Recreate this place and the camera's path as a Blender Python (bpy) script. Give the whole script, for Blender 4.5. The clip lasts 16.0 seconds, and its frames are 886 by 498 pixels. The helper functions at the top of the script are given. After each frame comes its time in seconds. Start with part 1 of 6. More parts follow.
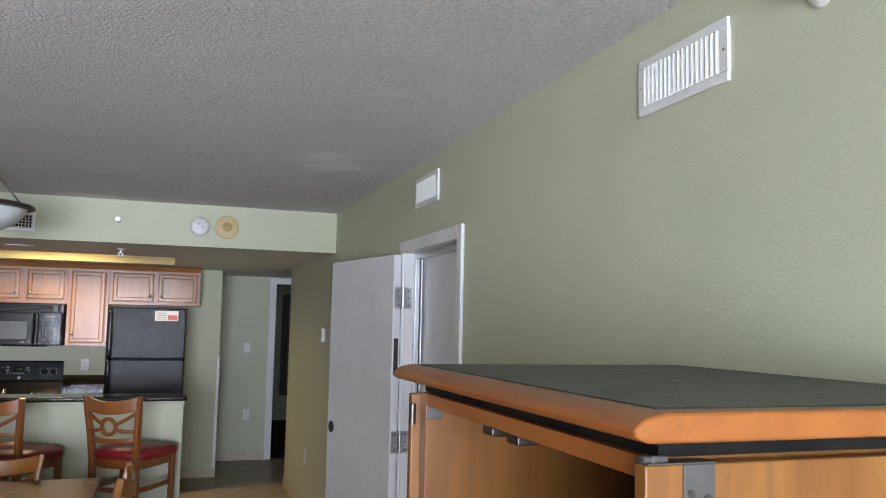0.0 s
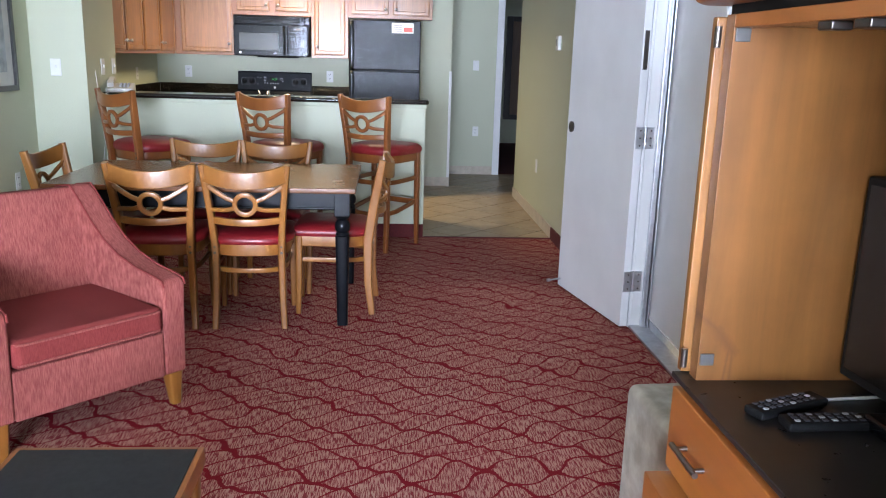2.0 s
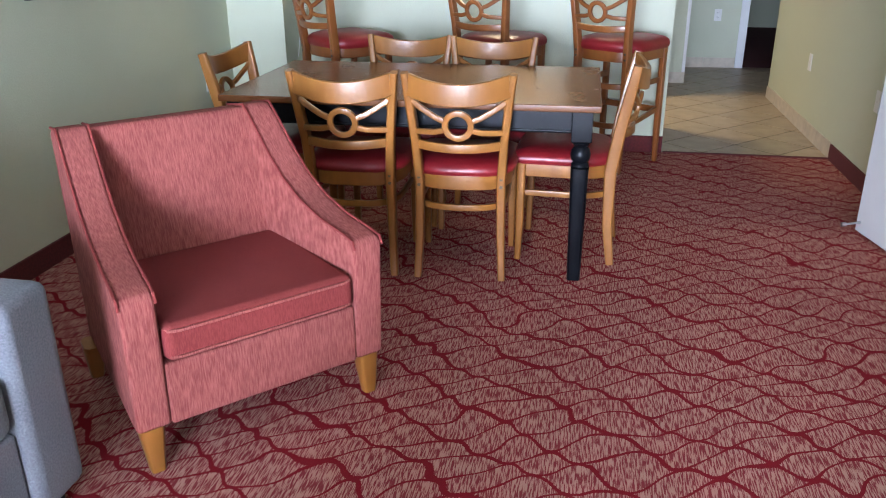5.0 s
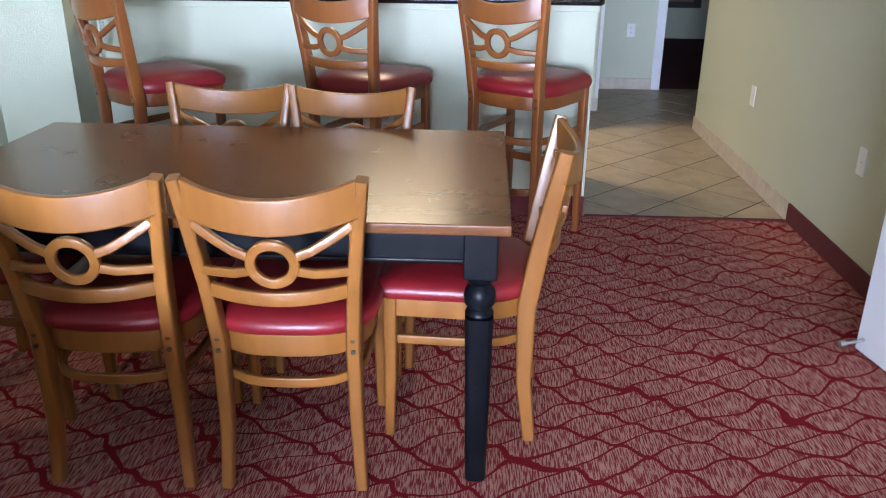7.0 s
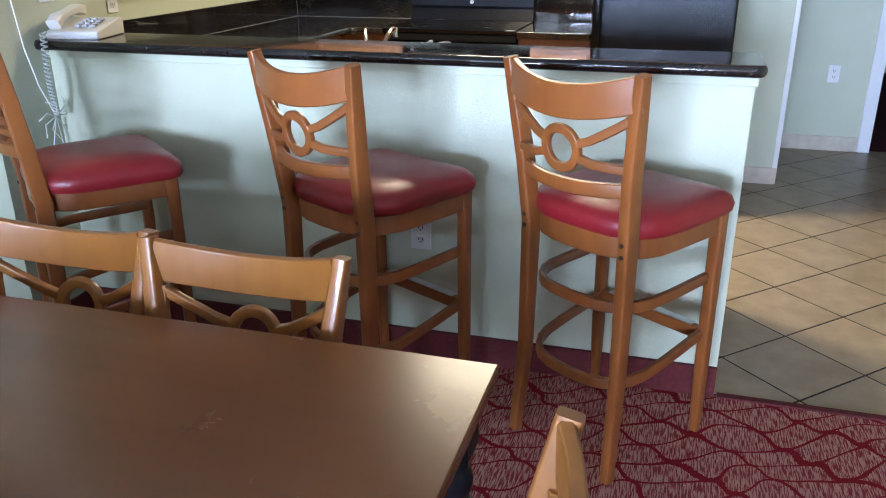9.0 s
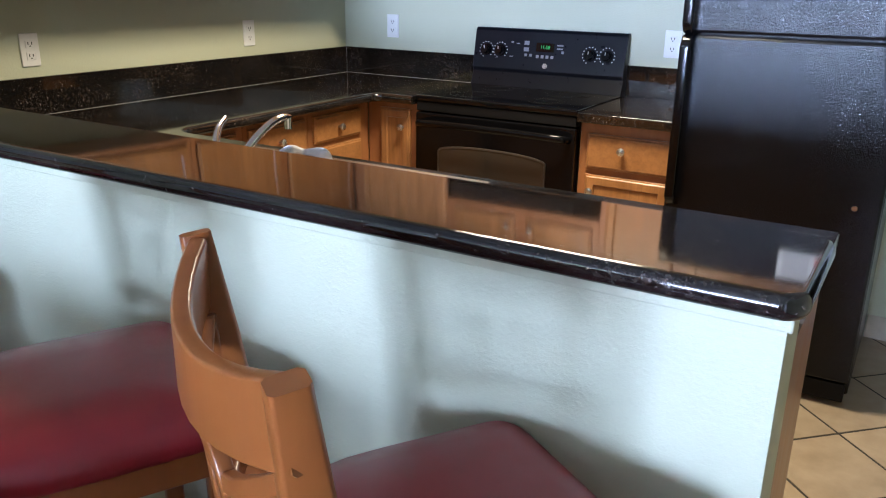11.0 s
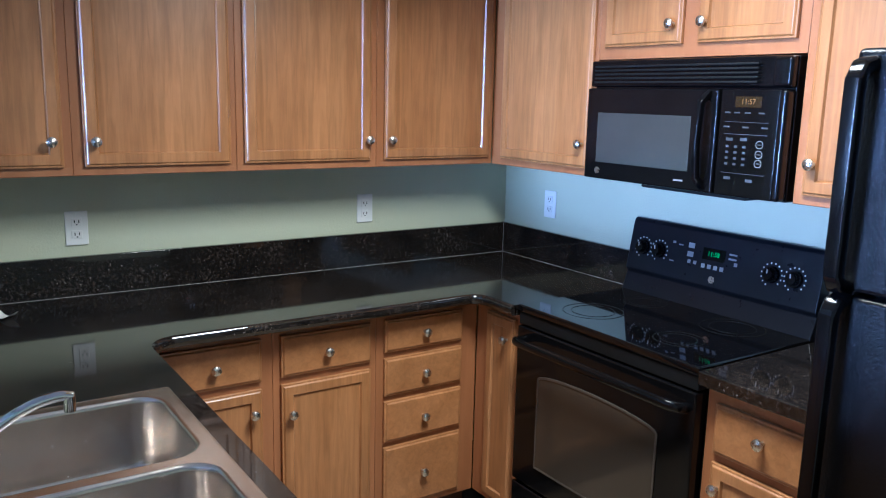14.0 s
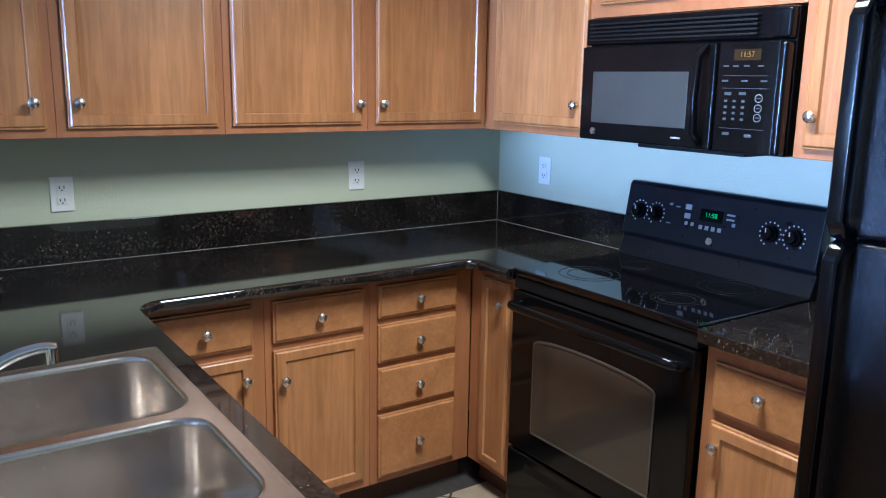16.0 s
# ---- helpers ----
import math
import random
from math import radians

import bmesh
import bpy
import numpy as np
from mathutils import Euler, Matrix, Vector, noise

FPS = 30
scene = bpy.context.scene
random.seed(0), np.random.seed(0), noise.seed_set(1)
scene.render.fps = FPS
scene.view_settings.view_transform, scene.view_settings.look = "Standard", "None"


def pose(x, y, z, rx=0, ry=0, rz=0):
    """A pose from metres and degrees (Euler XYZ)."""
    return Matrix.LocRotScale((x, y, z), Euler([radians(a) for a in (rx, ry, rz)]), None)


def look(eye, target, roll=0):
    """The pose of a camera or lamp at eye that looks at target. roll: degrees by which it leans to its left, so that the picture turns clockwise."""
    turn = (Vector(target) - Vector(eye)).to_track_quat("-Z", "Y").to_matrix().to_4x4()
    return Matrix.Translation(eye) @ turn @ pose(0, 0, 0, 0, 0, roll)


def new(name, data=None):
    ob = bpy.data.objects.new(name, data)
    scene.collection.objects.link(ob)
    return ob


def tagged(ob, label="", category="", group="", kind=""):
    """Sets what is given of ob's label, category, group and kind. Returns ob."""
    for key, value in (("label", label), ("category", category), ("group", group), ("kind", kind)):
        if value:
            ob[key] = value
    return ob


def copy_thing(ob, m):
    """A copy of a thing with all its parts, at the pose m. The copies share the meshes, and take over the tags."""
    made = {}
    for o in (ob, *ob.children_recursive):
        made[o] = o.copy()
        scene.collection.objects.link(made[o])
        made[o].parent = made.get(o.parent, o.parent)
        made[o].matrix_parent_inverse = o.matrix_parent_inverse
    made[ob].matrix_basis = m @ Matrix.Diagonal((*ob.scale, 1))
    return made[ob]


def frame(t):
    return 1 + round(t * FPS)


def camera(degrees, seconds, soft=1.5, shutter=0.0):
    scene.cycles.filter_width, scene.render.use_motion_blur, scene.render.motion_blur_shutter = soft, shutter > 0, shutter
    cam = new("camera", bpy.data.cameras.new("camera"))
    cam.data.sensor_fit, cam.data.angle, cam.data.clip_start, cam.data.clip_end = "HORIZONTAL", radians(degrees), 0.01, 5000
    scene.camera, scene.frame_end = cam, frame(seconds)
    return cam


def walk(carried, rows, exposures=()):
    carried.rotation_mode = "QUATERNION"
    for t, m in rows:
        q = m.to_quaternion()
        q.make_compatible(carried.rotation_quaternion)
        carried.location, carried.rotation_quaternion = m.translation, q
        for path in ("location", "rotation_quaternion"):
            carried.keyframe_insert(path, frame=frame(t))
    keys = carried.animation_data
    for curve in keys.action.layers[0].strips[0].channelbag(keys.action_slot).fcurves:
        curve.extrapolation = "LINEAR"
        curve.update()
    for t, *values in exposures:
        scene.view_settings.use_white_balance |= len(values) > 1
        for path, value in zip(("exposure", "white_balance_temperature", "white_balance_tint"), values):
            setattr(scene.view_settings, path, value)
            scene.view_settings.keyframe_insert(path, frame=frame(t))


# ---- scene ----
cam = camera(57.8, 16.0, 1.1)
PATH = [
    (0, (-1.169, -1.209, 1.631), (-0.529, 0.676, 1.816), 1.2),
    (0.5, (-1.207, -1.213, 1.576), (-0.643, 0.703, 1.677), 1.3),
    (1, (-1.253, -1.204, 1.494), (-0.869, 0.754, 1.367), 1.7),
    (1.5, (-1.296, -1.205, 1.428), (-1.062, 0.753, 1.095), 1.8),
    (2, (-1.328, -1.196, 1.397), (-1.183, 0.743, 0.93), 1.7),
    (2.5, (-1.358, -1.189, 1.377), (-1.272, 0.725, 0.806), 1.8),
    (3, (-1.369, -1.157, 1.361), (-1.306, 0.739, 0.727), 2.1),
    (3.5, (-1.415, -1.069, 1.347), (-1.439, 0.819, 0.688), 1.8),
    (3.7, (-1.434, -0.962, 1.347), (-1.541, 0.917, 0.67), 0.9),
    (5.8, (-1.588, 0.213, 1.372), (-1.922, 2.035, 0.618), -0.3),
    (6, (-1.591, 0.338, 1.363), (-1.902, 2.163, 0.608), 0.1),
    (6.5, (-1.612, 0.74, 1.365), (-1.765, 2.587, 0.614), 1.0),
    (7, (-1.551, 1.098, 1.365), (-1.641, 2.952, 0.62), 0.5),
    (7.5, (-1.487, 1.497, 1.371), (-1.604, 3.352, 0.631), 0.4),
    (8, (-1.46, 1.87, 1.386), (-1.617, 3.724, 0.65), 1.1),
    (8.5, (-1.35, 2.23, 1.388), (-1.689, 4.059, 0.655), 0.1),
    (9, (-1.232, 2.575, 1.406), (-1.76, 4.361, 0.677), -0.3),
    (9.5, (-1.172, 2.959, 1.398), (-1.747, 4.736, 0.684), 0.6),
    (10, (-1.073, 3.33, 1.39), (-1.721, 5.092, 0.7), 0.9),
    (10.2, (-1.039, 3.48, 1.382), (-1.73, 5.239, 0.727), 1.3),
    (12.3, (-0.849, 4.716, 1.467), (-2.214, 6.019, 0.804), 0.3),
    (12.5, (-0.884, 4.825, 1.467), (-2.271, 6.106, 0.808), 0.9),
    (13, (-0.892, 5.049, 1.507), (-2.384, 6.238, 0.908), 0.5),
    (13.5, (-0.834, 5.229, 1.556), (-2.433, 6.328, 1.069), 1.1),
    (14, (-0.813, 5.296, 1.607), (-2.445, 6.391, 1.236), 1.4),
    (14.5, (-0.836, 5.318, 1.613), (-2.477, 6.42, 1.306), 1.6),
    (15, (-0.844, 5.336, 1.596), (-2.478, 6.448, 1.294), 1.4),
    (15.5, (-0.856, 5.33, 1.575), (-2.476, 6.457, 1.247), 1.2),
    (16, (-0.839, 5.314, 1.53), (-2.455, 6.419, 1.121), 1.0),
]
walk(cam, [(t, look(eye, target, roll)) for t, eye, target, roll in PATH],
     [(0, -1.17, 7100, 13), (0.5, -1.06, 7050, 13), (1, -0.84, 6750, 13), (1.5, -0.4, 6600, 13), (2, -0.24, 6350, 13), (3.5, -0.22, 6000, 13), (6, 0.08, 6250, 15), (7, 0.05, 5850, 16),
      (8, 0.12, 5600, 15), (9, 0.32, 5550, 14), (10, 0.27, 5500, 14), (12.5, 0.62, 5450, 20), (13, 0.74, 4850, 17), (13.5, 0.52, 4520, 14), (14, 0.12, 4220, 13), (15, 0.0, 4170, 13), (16, 0.23, 4220, 13)])

# ---- light ----
world = bpy.data.worlds.new("sky")
scene.world = world
world.use_nodes = True
wn = world.node_tree
sky = wn.nodes.new("ShaderNodeTexSky")
sky.sky_type, sky.sun_disc = "NISHITA", False
sky.sun_elevation, sky.sun_rotation = radians(48), radians(150)
wn.nodes["Background"].inputs["Strength"].default_value = 0.12
wn.links.new(sky.outputs[0], wn.nodes["Background"].inputs["Color"])


def area(name, m, sx, sy, power, colour, spread=180):
    d = bpy.data.lights.new(name, "AREA")
    d.shape, d.size, d.size_y, d.energy, d.color, d.spread = "RECTANGLE", sx, sy, power, colour, radians(spread)
    ob = new(name, d)
    ob.matrix_world = m
    return ob


area("window_daylight", look((-2.35, -5.4, 1.5), (-2.05, 0, 2.1)), 2.5, 1.4, 305, (0.78, 0.93, 1.22), 95)
# added fill lamp aimed up to brighten the ceiling, standing in for bounced daylight
area("ceiling_fill", look((-2.1, -5.45, 0.55), (-2.1, -2.6, 2.2)), 2.9, 0.8, 180, (0.86, 0.95, 1.10), 120)
area("recess_lamp", look((-2.12, 6.48, 2.31), (-2.12, 6.48, 0)), 0.72, 0.36, 58, (1.0, 0.81, 0.50), 155)

# ---- materials ----


def nodes(name):
    m = bpy.data.materials.new(name)
    m.use_nodes = True
    t = m.node_tree
    return m, t, t.nodes["Principled BSDF"]


def link(t, a, b):
    t.links.new(a, b)


def coords(t, kind="Object", scale=(1, 1, 1), rot=(0, 0, 0)):
    c = t.nodes.new("ShaderNodeTexCoord")
    mp = t.nodes.new("ShaderNodeMapping")
    mp.inputs["Scale"].default_value = scale
    mp.inputs["Rotation"].default_value = rot
    if kind == "World":
        g = t.nodes.new("ShaderNodeNewGeometry")
        link(t, g.outputs["Position"], mp.inputs["Vector"])
    else:
        link(t, c.outputs[kind], mp.inputs["Vector"])
    return mp.outputs[0]


def noise_tex(t, vec, scale, detail=4, rough=0.55, distort=0.0):
    n = t.nodes.new("ShaderNodeTexNoise")
    n.inputs["Scale"].default_value, n.inputs["Detail"].default_value = scale, detail
    n.inputs["Roughness"].default_value, n.inputs["Distortion"].default_value = rough, distort
    link(t, vec, n.inputs["Vector"])
    return n.outputs["Fac"]


def ramp(t, fac, stops):
    r = t.nodes.new("ShaderNodeValToRGB")
    while len(r.color_ramp.elements) < len(stops):
        r.color_ramp.elements.new(0.5)
    for e, (p, c) in zip(r.color_ramp.elements, stops):
        e.position, e.color = p, (*c, 1) if len(c) == 3 else c
    link(t, fac, r.inputs[0])
    return r.outputs[0]


def mix(t, fac, a, b, kind="MIX"):
    m = t.nodes.new("ShaderNodeMix")
    m.data_type, m.blend_type = "RGBA", kind
    for sock, v in ((m.inputs[0], fac), (m.inputs[6], a), (m.inputs[7], b)):
        if isinstance(v, (int, float)):
            sock.default_value = v
        elif isinstance(v, tuple):
            sock.default_value = (*v, 1)
        else:
            link(t, v, sock)
    return m.outputs[2]


def calc(t, op, a, b=0.0, c=0.0):
    m = t.nodes.new("ShaderNodeMath")
    m.operation = op
    for sock, v in zip(m.inputs, (a, b, c)):
        if isinstance(v, (int, float)):
            sock.default_value = v
        else:
            link(t, v, sock)
    return m.outputs[0]


def bump(t, p, height, strength, distance=0.002):
    b = t.nodes.new("ShaderNodeBump")
    b.inputs["Strength"].default_value, b.inputs["Distance"].default_value = strength, distance
    link(t, height, b.inputs["Height"])
    link(t, b.outputs[0], p.inputs["Normal"])


def surf(name, colour, rough=0.5, metal=0.0, vary=0.12, scale=6.0, fine=0.0, fine_scale=200.0, kind="Object", spec=0.5, coat=0.0):
    """A plain surface with blotches at one scale and grain at another."""
    m, t, p = nodes(name)
    v = coords(t, kind)
    n = noise_tex(t, v, scale, 5)
    lo = tuple(c * (1 - vary) for c in colour)
    hi = tuple(min(1, c * (1 + vary)) for c in colour)
    link(t, ramp(t, n, [(0.3, lo), (0.7, hi)]), p.inputs["Base Color"])
    p.inputs["Metallic"].default_value = metal
    p.inputs["Specular IOR Level"].default_value = spec
    p.inputs["Coat Weight"].default_value = coat
    p.inputs["Coat Roughness"].default_value = 0.12
    r = noise_tex(t, v, scale * 5, 3)
    link(t, calc(t, "MULTIPLY_ADD", r, 0.14, rough - 0.07), p.inputs["Roughness"])
    if fine:
        bump(t, p, noise_tex(t, v, fine_scale, 3), fine)
    return m


def wood(name, dark, light, axis="Z", rough=0.38, grain=38.0, coat=0.25, contrast=1.0, streak=0.0):
    m, t, p = nodes(name)
    sc = {"X": (0.07, 1, 1), "Y": (1, 0.07, 1), "Z": (1, 1, 0.07)}[axis]
    v = coords(t, "Object", sc)
    n1 = noise_tex(t, v, grain, 6, 0.6, 0.6)
    n2 = noise_tex(t, v, grain * 0.22, 3, 0.5, 1.2)
    base = ramp(t, n2, [(0.25, dark), (0.75, light)])
    g = ramp(t, n1, [(0.35, tuple(1 - 0.35 * contrast for _ in range(3))), (0.62, (1.0, 1.0, 1.0))])
    info = t.nodes.new("ShaderNodeObjectInfo")
    tint = ramp(t, info.outputs["Random"], [(0.0, (0.9, 0.89, 0.87)), (1.0, (1.06, 1.05, 1.04))])
    col = mix(t, 1.0, mix(t, 0.8, base, g, "MULTIPLY"), tint, "MULTIPLY")
    if streak:
        board = coords(t, "Object", tuple(1.0 if k < 1 else 9.0 for k in sc))
        mineral = ramp(t, noise_tex(t, board, 1.6, 5, 0.62, 0.4), [(0.36, (1 - streak,) * 3), (0.62, (1.0, 1.0, 1.0))])
        cloud = ramp(t, noise_tex(t, coords(t, "Object"), 7, 4, 0.6), [(0.3, (1 - streak * 0.6,) * 3), (0.6, (1.0, 1.0, 1.0))])
        col = mix(t, 1.0, mix(t, 1.0, col, mineral, "MULTIPLY"), cloud, "MULTIPLY")
    link(t, col, p.inputs["Base Color"])
    link(t, calc(t, "MULTIPLY_ADD", n1, 0.18, rough - 0.09), p.inputs["Roughness"])
    p.inputs["Coat Weight"].default_value, p.inputs["Coat Roughness"].default_value = coat, 0.18
    bump(t, p, n1, 0.12, 0.001)
    return m


def wall_paint(name, colour):
    m, t, p = nodes(name)
    v = coords(t, "World")
    big = noise_tex(t, v, 1.3, 3)
    link(t, ramp(t, big, [(0.3, tuple(c * 0.95 for c in colour)), (0.7, colour)]), p.inputs["Base Color"])
    p.inputs["Roughness"].default_value = 0.5
    tex = noise_tex(t, v, 120, 4, 0.6)
    blob = ramp(t, tex, [(0.42, (0, 0, 0)), (0.62, (1, 1, 1))])
    bump(t, p, blob, 0.22, 0.002)
    return m


def popcorn(name, colour):
    m, t, p = nodes(name)
    v = coords(t, "World")
    vo = t.nodes.new("ShaderNodeTexVoronoi")
    vo.inputs["Scale"].default_value = 100
    link(t, v, vo.inputs["Vector"])
    n = noise_tex(t, v, 210, 3)
    h = calc(t, "SUBTRACT", n, calc(t, "MULTIPLY", vo.outputs["Distance"], 0.9))
    big = noise_tex(t, v, 1.1, 4)
    worn = ramp(t, big, [(0.62, (0, 0, 0)), (0.68, (1, 1, 1))])
    tone = ramp(t, big, [(0.3, tuple(c * 0.93 for c in colour)), (0.75, colour)])
    grit = ramp(t, noise_tex(t, v, 68, 4, 0.7), [(0.36, (0.80, 0.80, 0.80)), (0.6, (1, 1, 1))])
    link(t, mix(t, 1.0, tone, grit, "MULTIPLY"), p.inputs["Base Color"])
    p.inputs["Roughness"].default_value = 0.9
    bump(t, p, calc(t, "MULTIPLY", h, calc(t, "SUBTRACT", 1.0, calc(t, "MULTIPLY", worn, 0.7))), 1.0, 0.013)
    return m


def carpet_mat():
    """Dark red ogee vines over a field of short beige strokes."""
    m, t, p = nodes("carpet")
    v = coords(t, "World")
    sep = t.nodes.new("ShaderNodeSeparateXYZ")
    link(t, v, sep.inputs[0])
    x, y = sep.outputs[0], sep.outputs[1]
    warp = t.nodes.new("ShaderNodeTexNoise")
    warp.inputs["Scale"].default_value, warp.inputs["Detail"].default_value = 3.6, 1.0
    link(t, v, warp.inputs["Vector"])
    wsep = t.nodes.new("ShaderNodeSeparateXYZ")
    link(t, warp.outputs["Color"], wsep.inputs[0])
    wx = calc(t, "MULTIPLY_ADD", calc(t, "SUBTRACT", wsep.outputs[0], 0.5), 0.18, x)
    wy = calc(t, "MULTIPLY_ADD", calc(t, "SUBTRACT", wsep.outputs[1], 0.5), 0.21, y)
    v_ = calc(t, "DIVIDE", calc(t, "MULTIPLY_ADD", wx, -0.16, wy), 0.067)
    wave = calc(t, "MULTIPLY", calc(t, "COSINE", calc(t, "MULTIPLY", calc(t, "MULTIPLY_ADD", wy, -0.55, wx), 28.0)), 0.47)
    even = calc(t, "PINGPONG", calc(t, "SUBTRACT", v_, wave), 1.0)
    odd = calc(t, "PINGPONG", calc(t, "ADD", calc(t, "ADD", v_, wave), 1.0), 1.0)
    ragged = calc(t, "MULTIPLY_ADD", calc(t, "SUBTRACT", noise_tex(t, v, 130, 2), 0.5), 0.15, 0.100)
    broad = calc(t, "MULTIPLY_ADD", calc(t, "SUBTRACT", noise_tex(t, v, 6, 1), 0.5), 0.06, ragged)
    lines = calc(t, "LESS_THAN", calc(t, "MINIMUM", even, odd), broad)
    st = t.nodes.new("ShaderNodeTexNoise")
    st.inputs["Scale"].default_value, st.inputs["Detail"].default_value = 1.0, 2
    link(t, coords(t, "World", (270, 21, 1)), st.inputs["Vector"])
    stroke = ramp(t, st.outputs["Fac"], [(0.465, (0, 0, 0)), (0.535, (1, 1, 1))])
    tone = noise_tex(t, v, 1.6, 3)
    field = mix(t, stroke, (0.225, 0.032, 0.036), ramp(t, tone, [(0.3, (0.42, 0.205, 0.155)), (0.7, (0.47, 0.25, 0.19))]))
    col = mix(t, lines, field, (0.205, 0.010, 0.016))
    fuzz = noise_tex(t, v, 420, 2)
    col = mix(t, 0.5, col, ramp(t, fuzz, [(0.3, (0.6, 0.6, 0.6)), (0.7, (1, 1, 1))]), "MULTIPLY")
    link(t, col, p.inputs["Base Color"])
    p.inputs["Roughness"].default_value = 0.95
    p.inputs["Specular IOR Level"].default_value = 0.05
    bump(t, p, fuzz, 0.6, 0.004)
    return m


def granite(name):
    """Black granite with fine brown grain and scattered pale specks, thicker in patches; the brown partly paints in
    reflections.
    """
    m, t, p = nodes(name)
    v = coords(t, "World")
    patch = ramp(t, noise_tex(t, v, 6, 4, 0.6), [(0.36, (0.2, 0.2, 0.2)), (0.66, (1, 1, 1))])
    # brown here also stands in for warm reflections and haze on the polish
    mottle = ramp(t, noise_tex(t, v, 95, 3, 0.6), [(0.44, (0, 0, 0)), (0.66, (1, 1, 1))])
    base = mix(t, calc(t, "MULTIPLY", mottle, patch), (0.0035, 0.0033, 0.0033), (0.036, 0.028, 0.023))
    grain = ramp(t, noise_tex(t, v, 330, 2, 0.6), [(0.52, (0, 0, 0)), (0.66, (1, 1, 1))])
    base = mix(t, calc(t, "MULTIPLY", grain, calc(t, "MULTIPLY", patch, 0.5)), base, (0.055, 0.038, 0.028))
    shard = t.nodes.new("ShaderNodeTexNoise")
    shard.inputs["Scale"].default_value, shard.inputs["Detail"].default_value = 1.0, 2.5
    shard.inputs["Distortion"].default_value = 0.15
    link(t, coords(t, "World", (120, 165, 140)), shard.inputs["Vector"])
    flake = ramp(t, calc(t, "MULTIPLY_ADD", patch, 0.05, shard.outputs["Fac"]), [(0.712, (0, 0, 0)), (0.745, (1, 1, 1))])
    tone = ramp(t, noise_tex(t, v, 60, 1), [(0.3, (0.07, 0.055, 0.045)), (0.7, (0.22, 0.19, 0.17))])
    link(t, mix(t, flake, base, tone), p.inputs["Base Color"])
    link(t, calc(t, "MULTIPLY_ADD", noise_tex(t, v, 14, 3), 0.05, 0.03), p.inputs["Roughness"])
    p.inputs["IOR"].default_value = 1.6
    return m


def fabric(name, dark, light, scale=(320, 60, 26), kind="Object", strength=0.35):
    m, t, p = nodes(name)
    n = noise_tex(t, coords(t, kind, scale), 1.0, 3)
    tone = noise_tex(t, coords(t, kind), 5, 3)
    c = ramp(t, n, [(0.35, dark), (0.68, light)])
    link(t, mix(t, 0.5, c, ramp(t, tone, [(0.3, (0.82, 0.82, 0.82)), (0.7, (1.05, 1.05, 1.05))]), "MULTIPLY"), p.inputs["Base Color"])
    p.inputs["Roughness"].default_value = 0.88
    p.inputs["Sheen Weight"].default_value = 0.1
    bump(t, p, n, strength, 0.002)
    return m


def tile_mat():
    m, t, p = nodes("floor_tile")
    v = coords(t, "World")
    info = t.nodes.new("ShaderNodeObjectInfo")
    base = ramp(t, noise_tex(t, v, 9, 6, 0.6), [(0.3, (0.29, 0.222, 0.142)), (0.7, (0.40, 0.315, 0.212))])
    tint = ramp(t, info.outputs["Random"], [(0, (0.9, 0.9, 0.9)), (1, (1.05, 1.04, 1.02))])
    link(t, mix(t, 1.0, base, tint, "MULTIPLY"), p.inputs["Base Color"])
    p.inputs["Roughness"].default_value = 0.38
    p.inputs["Specular IOR Level"].default_value = 0.35
    bump(t, p, noise_tex(t, v, 60, 4), 0.12, 0.002)
    return m


def plain(name, colour, rough=0.4, metal=0.0, emit=0.0):
    m, t, p = nodes(name)
    p.inputs["Base Color"].default_value = (*colour, 1)
    p.inputs["Roughness"].default_value, p.inputs["Metallic"].default_value = rough, metal
    if emit:
        p.inputs["Emission Color"].default_value, p.inputs["Emission Strength"].default_value = (*colour, 1), emit
    return m


GREEN = wall_paint("sage_wall_paint", (0.505, 0.526, 0.374))
CEIL = popcorn("popcorn_ceiling", (0.92, 0.92, 0.88))
SOFFIT = wall_paint("soffit_paint", (0.70, 0.71, 0.67))
WHITE = surf("white_trim_paint", (0.72, 0.72, 0.70), 0.42, vary=0.05, scale=3)
DOORW = surf("door_paint", (0.70, 0.70, 0.69), 0.45, vary=0.06, scale=2.5, fine=0.06, fine_scale=60)
PLATE = surf("white_plastic", (0.72, 0.72, 0.69), 0.35, vary=0.04)
CARPET = carpet_mat()
TILE = tile_mat()
TILEBASE = surf("tile_base", (0.50, 0.43, 0.33), 0.35, vary=0.14, scale=14, kind="World")
GROUT = surf("grout", (0.032, 0.027, 0.022), 0.9, vary=0.2, scale=30, kind="World")
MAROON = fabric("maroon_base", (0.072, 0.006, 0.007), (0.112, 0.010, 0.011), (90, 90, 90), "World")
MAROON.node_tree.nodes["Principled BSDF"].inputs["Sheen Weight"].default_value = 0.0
CAB = wood("cabinet_maple", (0.36, 0.158, 0.044), (0.45, 0.212, 0.068), "Z", 0.36, 60, 0.2, 0.9, 0.15)
CABH = wood("cabinet_maple_flat", (0.36, 0.158, 0.045), (0.44, 0.205, 0.066), "Y", 0.36, 60, 0.2, 0.7, 0.12)
CABF = wood("cabinet_frame_maple", (0.29, 0.115, 0.036), (0.35, 0.148, 0.050), "Z", 0.38, 26, 0.2, 0.45)
OAK = wood("armoire_oak", (0.212, 0.078, 0.0145), (0.295, 0.122, 0.025), "Z", 0.42, 34, 0.15, 1.0, 0.2)
OAKY = wood("armoire_rail_wood", (0.245, 0.070, 0.013), (0.33, 0.110, 0.020), "Y", 0.36, 26, 0.15, 0.7)
